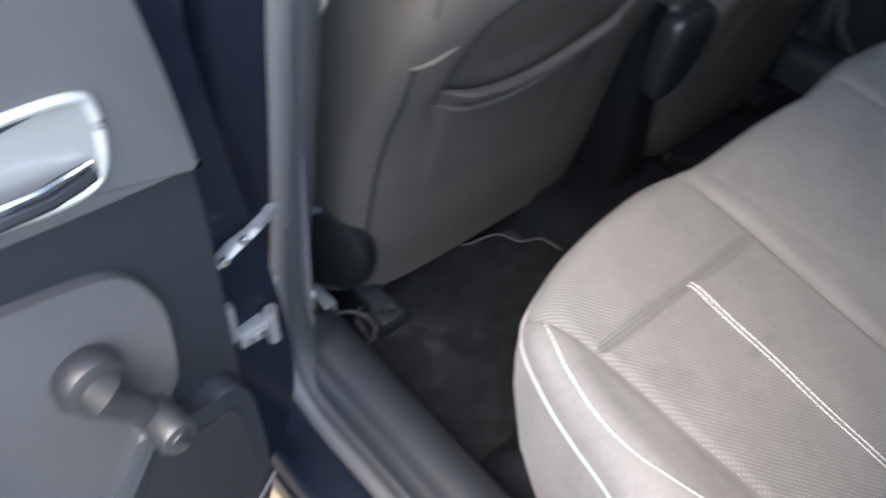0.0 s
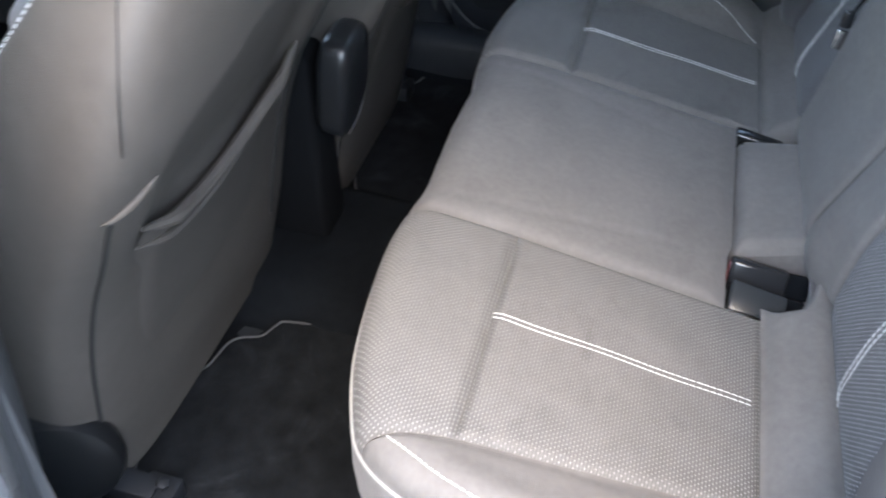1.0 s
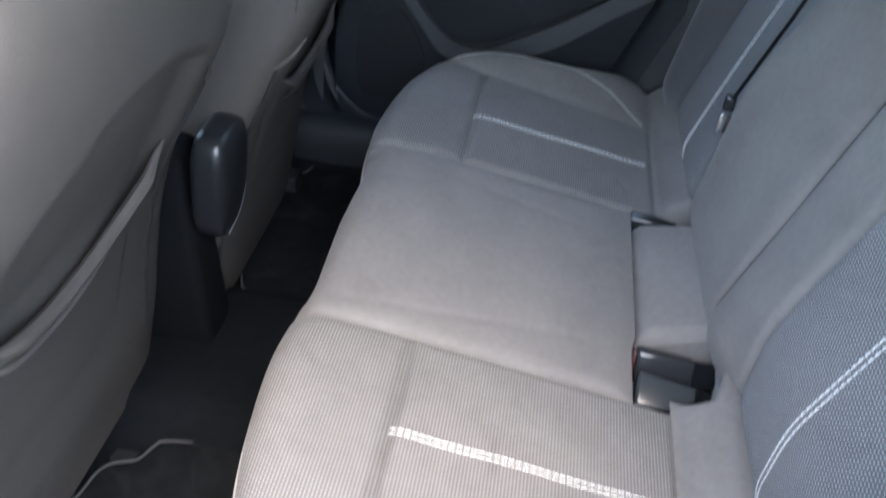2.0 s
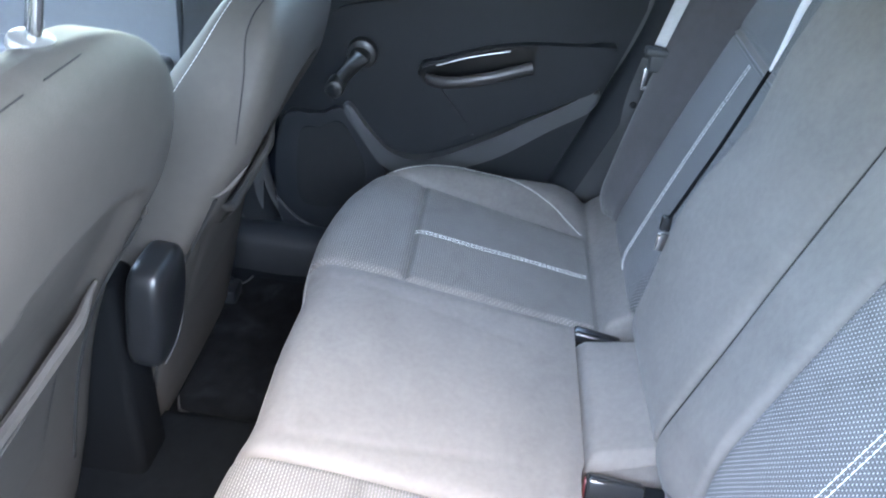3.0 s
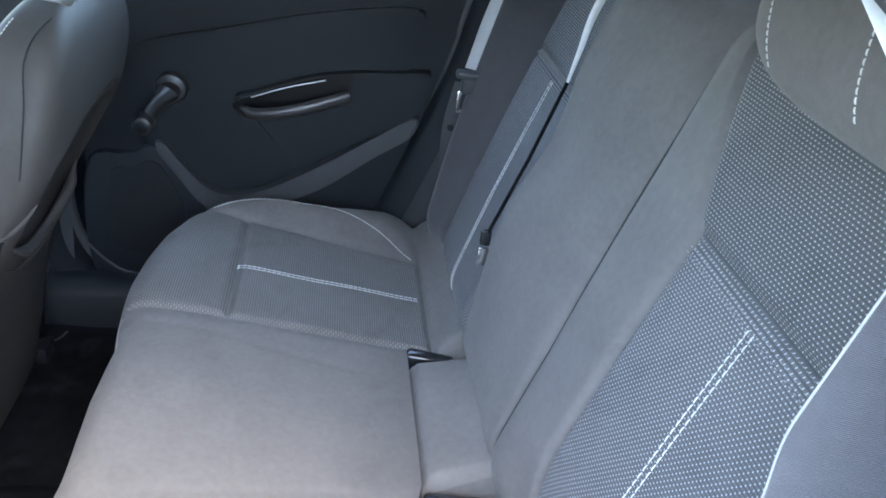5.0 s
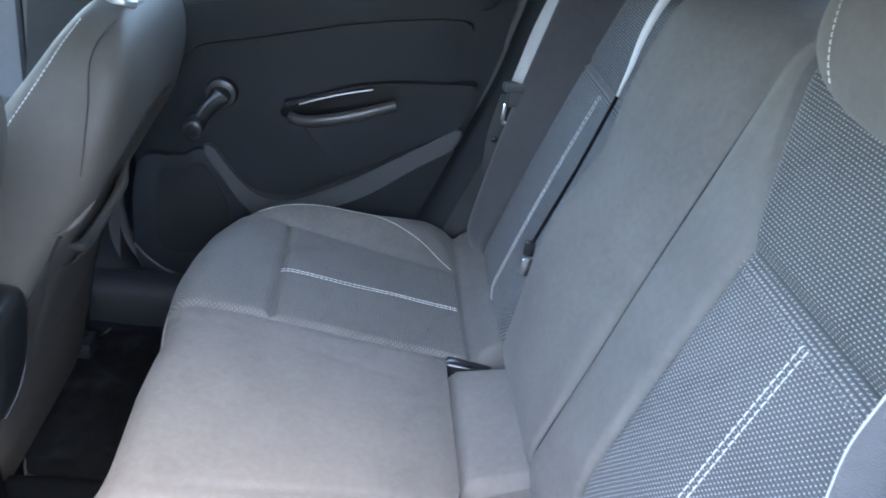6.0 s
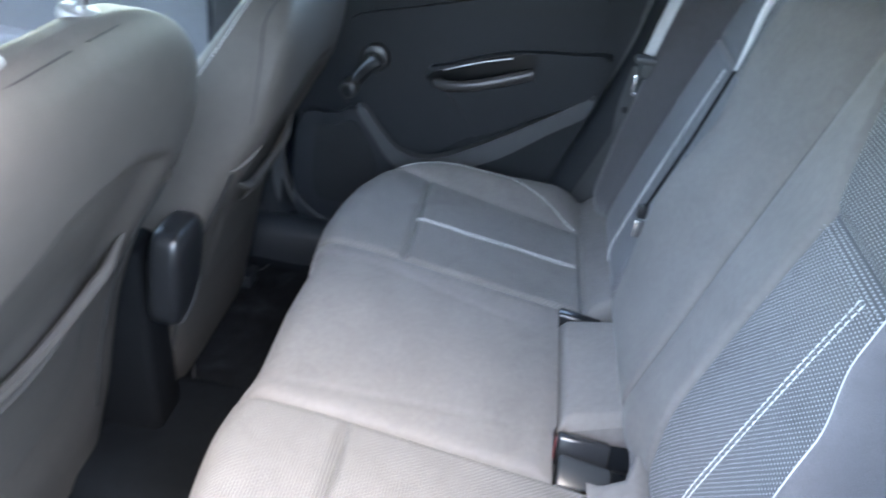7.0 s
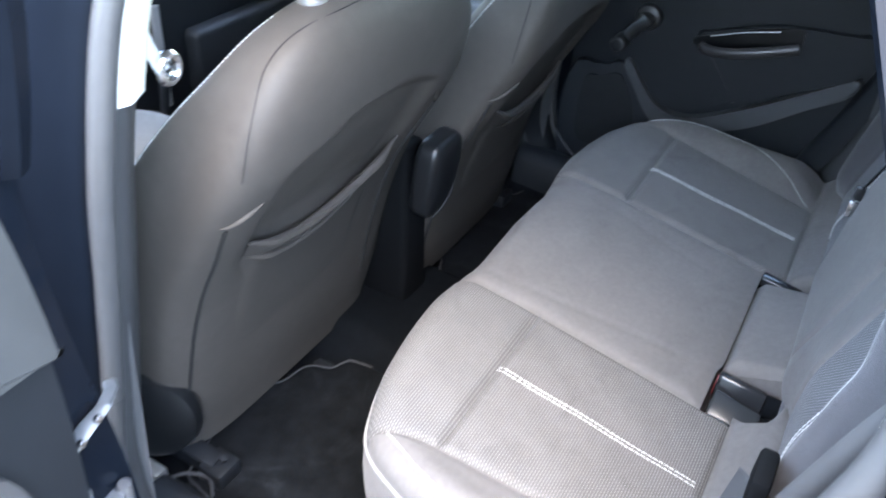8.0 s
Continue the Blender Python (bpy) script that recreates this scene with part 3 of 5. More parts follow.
def panel_insert(s):
    return lambda u, v: (s * (0.20 + (0.272 + 0.035 * v) * u), 0.088 + (0.40 - 0.088) * v)


def panel_centre(u, v):
    x = -0.20 + 0.40 * u
    rear = 0.128 + 0.006 * smooth01((-0.080 - x) / 0.03)
    return x, rear + (front_y(x) - rear) * (1 - (1 - v) ** 1.35)


def panel_bolster(s):
    ins = np.array(curve_points([(0.472, 0.088), (0.4845, 0.20), (0.4958, 0.30), (0.507, 0.40), (0.52, 0.45), (0.537, float(front_y(0.537)))], 10))
    tt = np.linspace(0, 1, len(ins))
    o = _h[(_h[:, 1] > 0.085) & (_h[:, 0] > 0.536)]
    to = np.linspace(0, 1, len(o))

    def xy(u, v):
        ix, iy = np.interp(v, tt, ins[:, 0]), np.interp(v, tt, ins[:, 1])
        ox, oy = np.interp(v, to, o[:, 0]), np.interp(v, to, o[:, 1])
        w = 1 - (1 - u) ** 1.5
        return s * (ix + (ox - ix) * w), iy + (oy - iy) * w
    return xy


def roll_rise(x, y):
    """The rear roll climbs towards the backrest."""
    return 0.036 * smooth01((0.090 - y) / 0.065) + 0.5 * wrinkle(x, y)


cushion_panel("centre_panel", panel_centre, 0.40, 0.42, 90, 90, FABRIC, bench, 0.006, 0.012, crease=centre_crease)
for s in (-1, 1):
    cushion_panel("front_panel", panel_front(s), 0.31, 0.15, 80, 44, CLOTH, bench, 0.0068, 0.0045, "grey dotted cloth panel", wrinkle)
    cushion_panel("seat_insert", panel_insert(s), 0.31, 0.31, 80, 80, CLOTH, bench, 0.0068, 0.0045, "grey dotted cloth panel", wrinkle)
    cushion_panel("side_bolster", panel_bolster(s), 0.17, 0.42, 50, 80, FABRIC, bench, 0.0075, 0.012, crease=wrinkle)
    def roll_xy(u, v, s=s):
        y = -0.05 + 0.138 * v
        x0 = 0.178 - 0.088 * smooth01((0.046 - y) / 0.036) if s < 0 else 0.20
        return s * (x0 + (0.663 - x0) * u), y
    cushion_panel("rear_roll", roll_xy, 0.5, 0.14, 60, 40, FABRIC, bench, 0.012, 0.012, crease=roll_rise)

# skirt below the outline
n_o = len(OUTLINE)
rows_ = []
for depth, inset in ((0.0, 0.0), (0.012, -0.002), (0.05, -0.003), (0.09, 0.0), (0.20, 0.02), (0.34, 0.05)):
    z = cushion_z(OUTLINE[:, 0], OUTLINE[:, 1]) - 0.003 - depth
    x = OUTLINE[:, 0] * (1 - inset * 0.6)
    y = OUTLINE[:, 1] - inset
    rows_.append(np.stack([x, y, z], -1))
verts = np.concatenate(rows_)
faces = [(a * n_o + i, a * n_o + i + 1, (a + 1) * n_o + i + 1, (a + 1) * n_o + i) for a in range(5) for i in range(n_o - 1)]
mesh_part("skirt", link_mesh("skirt", verts, faces, FABRIC), bench)
pip = [(p[0] * 1.001, p[1] + 0.001, float(cushion_z(np.array([p[0]]), np.array([p[1]]))[0]) - 0.001) for p in OUTLINE if p[1] > 0.1]
part("piping", tube_bm(pip, 0.0017, 8), PIPING, bench, "pale sewn piping along the front edge")


def on_cushion(pts, lift=0.0):
    a = np.array(pts, float)
    z = cushion_z(a[:, 0], a[:, 1]) + 0.0052 + wrinkle(a[:, 0], a[:, 1]) + lift
    return [(p[0], p[1], q) for p, q in zip(a, z)]


for s in (-1, 1):
    for off in (-0.0033, 0.0033):
        line = [(s * (0.34) + off, y) for y in np.linspace(0.40, 0.095, 40)]
        stitches("white_stitching", on_cushion(line, 0.0004), bench, length=0.0070, gap=0.0010, r=0.0006, label="white double seam stitching")
    arc = curve_points([(s * 0.531, 0.463, 0), (s * 0.545, 0.435, 0), (s * 0.564, 0.395, 0), (s * 0.577, 0.34, 0), (s * 0.577, 0.285, 0), (s * 0.566, 0.235, 0), (s * 0.548, 0.19, 0), (s * 0.52, 0.145, 0), (s * 0.476, 0.10, 0)], 10)
    stitches("curved_stitching", on_cushion([(p[0], p[1]) for p in arc], 0.0006), bench, length=0.006, gap=0.0012, r=0.00062, label="curved white seam stitching")

# pad between the buckles
def pad_fn(u, v):
    x = -0.087 + 0.258 * u - 0.022 * v * (u - 0.1)
    y = 0.127 - 0.115 * v
    d = np.minimum(np.minimum(u, 1 - u) * 0.25, v * 0.13)
    z = 0.578 + 0.033 * v + 0.030 * smooth01((v - 0.75) / 0.25) - 0.022 * np.exp(-(d / 0.007) ** 2)
    return x, y, z, x, y


vv, ff, uu = patch(pad_fn, 40, 24)
pad = mesh_part("buckle_pad", link_mesh("buckle_pad", vv, ff, FABRIC, uu), bench, "plain grey fabric pad between the belt buckles")
part("cushion_base", box_bm(-0.62, 0.62, -0.29, 0.10, 0.36, 0.478, 0.005), CARPET, bench, "black felt under the cushion")
# pocket floor in dark twill, so the pocket's shade sits in the colour
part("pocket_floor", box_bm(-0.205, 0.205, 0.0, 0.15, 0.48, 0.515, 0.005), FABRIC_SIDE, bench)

def pad_side(x):
    bm = bmesh.new()
    q = [bm.verts.new((x, 0.127, 0.556)), bm.verts.new((x - 0.002, 0.012, 0.60)), bm.verts.new((x, 0.012, 0.53)), bm.verts.new((x, 0.127, 0.53))]
    bm.faces.new(q)
    return bm


for px_ in (-0.0865, 0.170):
    part("pad_side", pad_side(px_), FABRIC, bench)

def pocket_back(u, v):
    """Closes the buckle pocket towards the backrest: a short wall under the edge of the roll, its shade painted by
    darker twill.
    """
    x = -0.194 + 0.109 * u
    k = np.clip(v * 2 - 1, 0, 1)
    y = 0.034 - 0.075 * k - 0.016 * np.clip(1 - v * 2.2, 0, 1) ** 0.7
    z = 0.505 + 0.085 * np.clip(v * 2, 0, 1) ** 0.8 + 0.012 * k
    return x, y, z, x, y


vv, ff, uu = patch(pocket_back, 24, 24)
mesh_part("pocket_back", link_mesh("pocket_back", vv, ff, FABRIC_SIDE, uu), bench, "buckle pocket wall, darker cloth standing in for shade")

# ---- rear backrest ----
def back_y(x, z):
    y = 0.05 - 0.31 * (z - 0.58)
    y = y + 0.048 * smooth01((x + 0.07) / 0.25) * (x < 0.19) * smooth01((z - 0.55) / 0.38)
    y = y - 0.05 * np.clip((0.64 - z) / 0.09, 0, 1) ** 2
    y = y - 0.03 * (np.clip((x - 0.172) / 0.016, 0, 1) ** 3) * (x < 0.19)
    ax = np.abs(x)
    amp = np.clip(0.045 + 0.13 * (z - 0.73), 0.0, 0.12)
    y = y + amp * np.where(x > 0, 0.9 * smooth01((ax - 0.500) / 0.075), 1.0 * smooth01((ax - 0.452 - 0.022 * np.clip((0.95 - z) / 0.25, 0, 1)) / 0.072)) + (0.007 + 0.016 * smooth01((z - 0.975) / 0.08)) * (x < 0) * smooth01((ax - 0.462) / 0.06) * smooth01((z - 0.70) / 0.12)
    y = y - np.where(x > 0, 0.06 * np.clip((ax - 0.545) / 0.11, 0, 1) ** 2, 0.42 * np.clip((ax - 0.522) / 0.11, 0, 1.2) ** 1.4)
    y = y - 0.12 * np.clip((z - 1.13) / 0.09, 0, 1) ** 2.5
    y = y - 0.020 * np.exp(-((x + 0.540 + 0.02 * (z - 0.9)) / 0.010) ** 2) + 0.004 * np.exp(-((x + 0.575 - 0.05 * (z - 0.9)) / 0.014) ** 2)
    y = y + 0.012 * np.cos((z - 0.8) * 4.5)
    y = y - 0.028 * smooth01((0.74 - z) / 0.16) * smooth01((-0.10 - x) / 0.09)
    y = y - 0.020 * np.exp(-((z - 0.945) / 0.085) ** 2) * smooth01((x - 0.03) / 0.13) * (x < 0.19)
    # soft valley between the centre section and the inner bolster
    y = y - 0.007 * np.exp(-((x + 0.040 + 0.055 * (1.13 - z)) / 0.017) ** 2) * smooth01((z - 0.60) / 0.20)
    return y


def back_panel(name, x0, x1, z0, z1, nu, nv, material, parent, puff=0.010, width=0.010, label="", sunk=0.008, shallow=0.0):
    """x0 and x1 are functions of z."""
    def fn(u, v):
        z = z0 + (z1 - z0) * v
        a, b = x0(z), x1(z)
        x = a + (b - a) * u
        d = border(u, v, abs(float(np.mean(b - a))), z1 - z0)
        y = back_y(x, z) - sunk + shallow * u + (puff - shallow * u) * (1 - np.exp(-(d / width) ** 2))
        return x, y, z, x, z * 1.047

    vv, ff, uu = patch(fn, nu, nv)
    return mesh_part(name, link_mesh(name, vv, ff, material, uu), parent, label)


def K(c):
    return lambda z: np.full_like(z, c)


def inner_edge(z):
    return np.interp(z, [0.998, 1.04, 1.095, 1.14, 1.21], [-0.188, -0.152, -0.114, -0.088, -0.05])


def centre_edge(z):
    return -0.038 - 0.055 * (1.13 - z)


left_back = part("backrest", box_bm(-0.63, 0.187, -0.33, -0.27, 0.52, 1.16, 0.02), CARPET, bench, "backrest with dotted cloth and white double stitching")
back_panel("cloth_panel", K(-0.47), K(-0.188), 0.56, 0.998, 80, 80, CLOTH_BACK, left_back, label="grey dotted cloth panel")
back_panel("dark_cloth_panel", K(-0.47), inner_edge, 0.998, 1.16, 80, 50, CLOTH_DARK, left_back, label="dark grey dotted cloth panel")
back_panel("inner_bolster", inner_edge, centre_edge, 0.55, 1.20, 60, 120, FABRIC, left_back, puff=0.0095, width=0.006, shallow=0.0035)
back_panel("centre_section", centre_edge, K(0.183), 0.55, 1.215, 90, 110, FABRIC, left_back, puff=0.006, width=0.006, sunk=0.0045)
back_panel("outer_bolster", K(-0.66), K(-0.47), 0.55, 1.20, 60, 80, FABRIC_SIDE, left_back, label="darker twill side bolster")
back_panel("top_panel", K(-0.47), inner_edge, 1.16, 1.215, 40, 20, FABRIC, left_back)
zs = np.linspace(0.57, 1.19, 60)
part("section_seam", tube_bm(list(zip(centre_edge(zs), back_y(centre_edge(zs), zs) - 0.0040, zs)), 0.0013, 6, up=(0, 1, 0)), SEAM, left_back, "dark sewn seam")
right_back = part("backrest", box_bm(0.195, 0.63, -0.33, -0.27, 0.52, 1.16, 0.02), CARPET, bench, "narrow backrest beside the split")
back_panel("cloth_panel", K(0.215), K(0.495), 0.56, 0.985, 70, 80, CLOTH_BACK, right_back, label="grey dotted cloth panel")
back_panel("dark_cloth_panel", K(0.215), K(0.495), 0.985, 1.16, 70, 50, CLOTH_DARK, right_back, label="dark grey dotted cloth panel")
back_panel("inner_bolster", K(0.197), K(0.215), 0.55, 1.20, 10, 60, FABRIC, right_back)
back_panel("outer_bolster", K(0.495), K(0.692), 0.55, 1.20, 60, 80, FABRIC_SIDE, right_back, label="darker twill side bolster")
back_panel("top_panel", K(0.215), K(0.495), 1.16, 1.215, 40, 20, FABRIC, right_back)
rz = np.linspace(0.72, 1.14, 50)
part("bolster_piping", tube_bm([(-0.5185, float(back_y(np.array([-0.5185]), np.array([q]))[0]) + 0.0014, q) for q in rz], 0.0015, 8, up=(0, 1, 0)), PIPING, left_back, "pale piping along the side bolster")
back_panel("hem_band", K(-0.47), K(-0.19), 0.9945, 0.998, 40, 6, CLOTH_DARK, left_back, puff=0.0102, width=0.002, label="dark hem along the cloth panel")
for hz in (0.9895, 0.9835):
    hx = np.linspace(-0.465, -0.196, 60)
    stitches("hem_stitching", list(zip(hx, back_y(hx, np.full_like(hx, hz)) + 0.0024, np.full_like(hx, hz))), left_back, THREAD_GREY, length=0.0034, gap=0.0040, r=0.00032, up=(0, 1, 0.3), label="faint grey hem stitching")
back_panel("hem_band", K(0.217), K(0.495), 0.977, 0.985, 40, 8, FABRIC, right_back, puff=0.0105, width=0.003, label="plain hem along the cloth panel")
for s, par in ((-1, left_back), (1, right_back)):
    for off in (-0.0042, 0.0042):
        zz = np.linspace(0.60, 0.986 if s < 0 else 0.975, 60)
        xx = np.full_like(zz, (-0.333 if s < 0 else 0.346) + off)
        yy = back_y(xx, zz) + 0.0026
        stitches("white_stitching", list(zip(xx, yy, zz)), par, length=0.0075, gap=0.0014, r=0.0007, up=(0, 1, 0.3), label="white double seam stitching")


def pillow(name, cx, cy, cz, hx, hy, hz, tilt, material, parent, label="", n=3.2, nu=48, nv=32):
    """A rounded cushion block, leaning back by tilt degrees."""
    def fn(u, v):
        a = (u - 0.5) * 2 * math.pi
        b = (v - 0.5) * math.pi
        def p(w, e):
            return np.sign(w) * np.abs(w) ** e
        x = hx * p(np.cos(b), 2 / n) * p(np.cos(a), 2 / n)
        y = hy * p(np.cos(b), 2 / n) * p(np.sin(a), 2 / n)
        z = hz * p(np.sin(b), 2 / n)
        c, s_ = math.cos(radians(tilt)), math.sin(radians(tilt))
        return cx + x, cy + y * c - z * s_, cz + y * s_ + z * c, x, z

    vv, ff, uu = patch(fn, nu, nv)
    return mesh_part(name, link_mesh(name, vv, ff, material, uu), parent, label)


def rear_headrest(cx):
    t = thing("rear_headrest", "plain grey fabric rear headrest with dashed white stitching", "headrest", "rear headrests")
    pillow("pad", cx, -0.145, 1.245, 0.215, 0.065, 0.115, 17, FABRIC, t)
    c, s_ = math.cos(radians(17)), math.sin(radians(17))
    for dx in (-0.02, 0.115):
        line = []
        for k in np.linspace(0, 1, 24):
            lx, lz = dx + 0.10 * k * (0.5 if dx < 0 else 0.9), -0.096 + 0.15 * k
            ly = 0.065 * max(1 - abs(lx / 0.215) ** 3.2 - abs(lz / 0.115) ** 3.2, 0) ** (1 / 3.2) + 0.001
            line.append((cx + lx, -0.145 + ly * c - lz * s_, 1.245 + ly * s_ + lz * c))
        stitches("white_stitching", line, t, length=0.0045, gap=0.0018, r=0.0007, up=(0, 1, 0.2))
    return t


rear_headrest(-0.335)
rear_headrest(0.33)


# ---- front seats ----
PROFILE = [(0.30, 0.80, 0.96, 0.235), (0.36, 0.79, 0.96, 0.248), (0.42, 0.778, 0.955, 0.254), (0.50, 0.766, 0.94, 0.258), (0.60, 0.745, 0.91, 0.258), (0.70, 0.711, 0.875, 0.258), (0.80, 0.658, 0.835, 0.256),
           (0.88, 0.616, 0.79, 0.250), (0.95, 0.597, 0.745, 0.236), (1.00, 0.592, 0.71, 0.212), (1.035, 0.596, 0.688, 0.180), (1.058, 0.606, 0.672, 0.14), (1.07, 0.617, 0.660, 0.10), (1.076, 0.63, 0.645, 0.04)]
_pf = np.array(curve_points(PROFILE, 6))
POWER = 3.8


def seat_shape(z, dz):
    """Rear, front and half width of a front backrest at a height; dz: lift, with a slide forward."""
    zz = np.clip(z - dz, _pf[0, 0], _pf[-1, 0])
    r, f, w = (np.interp(zz, _pf[:, 0], _pf[:, k]) for k in (1, 2, 3))
    return r + dz, f + dz, w


def wide_in(z, cx):
    """The side towards the middle of the car bulges a little further below the shoulder."""
    return (1.13 if cx < 0 else 0.96) + (0.09 if cx < 0 else 0.0) * smooth01((0.90 - z) / 0.12)


def seat_rear(x, z, cx, dz, n=POWER):
    r, f, w = seat_shape(np.asarray(z, float), dz)
    mid, dep = (r + f) / 2, (f - r) / 2
    off = (np.asarray(x) - cx) * (-1 if cx > 0 else 1)
    n = np.where(off > 0, 6.0, n)
    return mid - dep * np.maximum(1 - np.abs(off / np.where(off > 0, wide_in(np.asarray(z) - dz, cx) * w, w)) ** n, 0.0) ** (1 / n)


def front_seat(cx, dz, label):
    t = thing("front_seat_unit", label, "car seat", "front seats")
    inb = -1 if cx > 0 else 1
    top = 1.076 + dz
    levels = [0.325 + (top - 0.325) * (1 - (1 - k) ** 1.6) for k in np.linspace(0, 1, 70)]

    def fn(u, v):
        z = np.interp(v, np.linspace(0, 1, 70), levels)
        r, f, w = seat_shape(z, dz)
        mid, dep = (r + f) / 2, (f - r) / 2
        a = u * 2 * math.pi
        e = np.where(np.cos(a) * inb > 0, 2 / 6.0, 2 / POWER)
        c, s_ = np.cos(a), np.sin(a)
        x = cx + np.where(c * inb > 0, wide_in(z - dz, cx), 1.0) * w * np.sign(c) * np.abs(c) ** e
        if cx < 0:
            ef = np.where((s_ > 0) & (c * inb < 0), 2 / 9.0, e)
            x = cx + np.where(c * inb > 0, wide_in(z - dz, cx), 1.0) * w * np.sign(c) * np.abs(c) ** ef
            e = ef
            dep = dep + 0.022 * (s_ > 0) * smooth01((1.06 - z) / 0.2)
        y = mid + dep * np.sign(s_) * np.abs(s_) ** e
        # hollow of the map pocket below the padded upper back
        k = (x - cx) / 0.2
        q = (s_ < 0) * smooth01((0.932 + dz - 0.055 * k * k - z) / (0.016 + 0.03 * (k * inb < -0.4))) * smooth01((z - 0.66 - dz) / 0.11) * smooth01((0.19 - np.abs(x - cx)) / 0.05)
        y = y + 0.019 * q
        return x, y, z, a * 0.2, z

    vv, ff, uu = patch(fn, 168, 150)
    ff.append(tuple(i * 150 + 149 for i in range(167)))
    mesh_part("backrest", link_mesh("backrest", vv, ff, FABRIC_BACK, uu), t, "grey-brown vinyl backrest cover")
    # map pocket with a folded lip
    def lip_z(x):
        k = (x - cx) / 0.168
        return 0.704 + dz + 0.055 * k * k + 0.010 * inb * k

    def pocket(u, v):
        x = cx + 0.170 * (u * 2 - 1)
        z1 = lip_z(x)
        z0 = 0.46
        z = z0 + (z1 - z0) * v
        d = np.minimum(u, 1 - u) * 0.37
        y = seat_rear(x, z, cx, dz) + 0.003 - 0.007 * smooth01(d / 0.05) * smooth01(v / 0.6)
        return x, y, z, x, z

    vv, ff, uu = patch(pocket, 50, 40)
    mesh_part("map_pocket", link_mesh("map_pocket", vv, ff, FABRIC_BACK, uu), t, "slack map pocket sewn on the backrest")
    for k, (drop, r) in enumerate(((0.0, 0.0082), (0.030, 0.0062))):
        xs = np.linspace(cx - 0.169, cx + 0.169, 40)
        zs = lip_z(xs) - drop
        d = 0.169 - np.abs(xs - cx)
        ys = seat_rear(xs, zs, cx, dz) + 0.004 - 0.0115 * smooth01(d / 0.05)
        rr = [r * min(1.0, 0.3 + 5 * min(i, 39 - i) / 39) * (1.0 if k == 0 else 1 - 0.85 * sm((inb * (q - cx) + 0.02) / 0.16)) for i, q in enumerate(xs)]
        part("pocket_hem", tube_bm(list(zip(xs, ys, zs)), rr, 8, up=(0, 1, 0)), FABRIC_BACK, t)
    # seams along the rear corners and over the shoulder
    for sd in (-1, 1):
        zs = np.linspace(0.42 + dz, 0.815 + dz, 40)
        xs = np.array([cx + sd * (0.222 + 0.010 * sm((z - 0.72 - dz) / 0.1)) for z in zs])
        ys = seat_rear(xs, zs, cx, dz) - 0.0006
        part("corner_seam", tube_bm(list(zip(xs, ys, zs)), 0.0030, 6, up=(0, 1, 0)), SEAM, t, "dark sewn seam")
        cz = 0.812 + dz
        tk = [(cx + sd * q, float(seat_rear(cx + sd * q, cz + h, cx, dz)) - 0.002, cz + h) for q, h in ((0.240, 0.010), (0.231, 0.012), (0.220, 0.020), (0.208, 0.032), (0.199, 0.042))]
        part("tuck", tube_bm(curve_points(tk, 6), [0.0004 + 0.0032 * math.sin(math.pi * i / 24) for i in range(25)], 8, up=(0, 1, 0)), FABRIC_BACK, t, "small gathered tuck in the cover")
        sh_ = [(0.237, 0.635, 0.90), (0.23, 0.630, 0.947), (0.218, 0.628, 0.985), (0.201, 0.631, 1.014), (0.187, 0.632, 1.029), (0.165, 0.629, 1.045), (0.136, 0.621, 1.058), (0.085, 0.613, 1.064), (0.015, 0.611, 1.066)]
        part("shoulder_seam", tube_bm(curve_points([(cx + sd * a, b + dz, c + dz + 0.0006) for a, b, c in sh_], 6), 0.0008, 6, up=(0, 1, 0)), SEAM, t, "fine sewn seam over the shoulder")
        line = []
        for z in np.linspace(0.66, 1.06 + dz, 70):
            r, f, w = (float(q) for q in seat_shape(np.array(z), dz))
            if cx < 0 and sd < 0:
                d2 = (f - r) / 2 + 0.022 * sm((1.06 - z) / 0.2)
                line.append((cx - w * (1 - 0.84 ** 9) ** (1 / 9) * 1.003, (r + f) / 2 + d2 * 0.84, z))
            else:
                line.append((cx + sd * w * (1 - 0.62 ** POWER) ** (1 / POWER) * 1.003, (r + f) / 2 + (f - r) / 2 * 0.62, z))
        stitches("white_stitching", line, t, length=0.0045, gap=0.0018, r=0.0005, up=(sd, 0, 0))
    # headrest with posts
    zt = top - 0.012
    yt = 0.628 + dz + (0.018 if cx < 0 else 0.0)
    for px in ((-0.088, 0.066) if cx < 0 else (-0.070, 0.066)):
        part("post_collar", disc_bm((cx + px, yt, zt + 0.008), (0, -0.25, 1), 0.019, 0.014, 0.005), SATIN_MID, t, "round headrest guide collar")
        part("headrest_post", tube_bm([(cx + px, yt, zt), (cx + px, yt - 0.018, zt + 0.09), (cx + px, yt - 0.04, zt + 0.19)], 0.0065, 12), CHROME, t, "chrome headrest post")
    pillow("headrest", cx, yt - 0.03, zt + 0.20, 0.135, 0.055, 0.095, 15, FABRIC, t)
    # seat cushion and base
    pillow("seat_cushion", cx, 1.14, 0.53 + dz * 0.5, 0.25, 0.27, 0.085, 5, FABRIC, t, n=4.5)
    part("seat_base", box_bm(cx - 0.21, cx + 0.21, 0.88, 1.38, 0.36, 0.50, 0.02), PLASTIC, t)
    if cx < 0:
        part("rail_bracket", box_bm(-0.602, -0.576, 0.84, 0.90, 0.30, 0.345, 0.005), SATIN, t, "pale metal rail bracket")
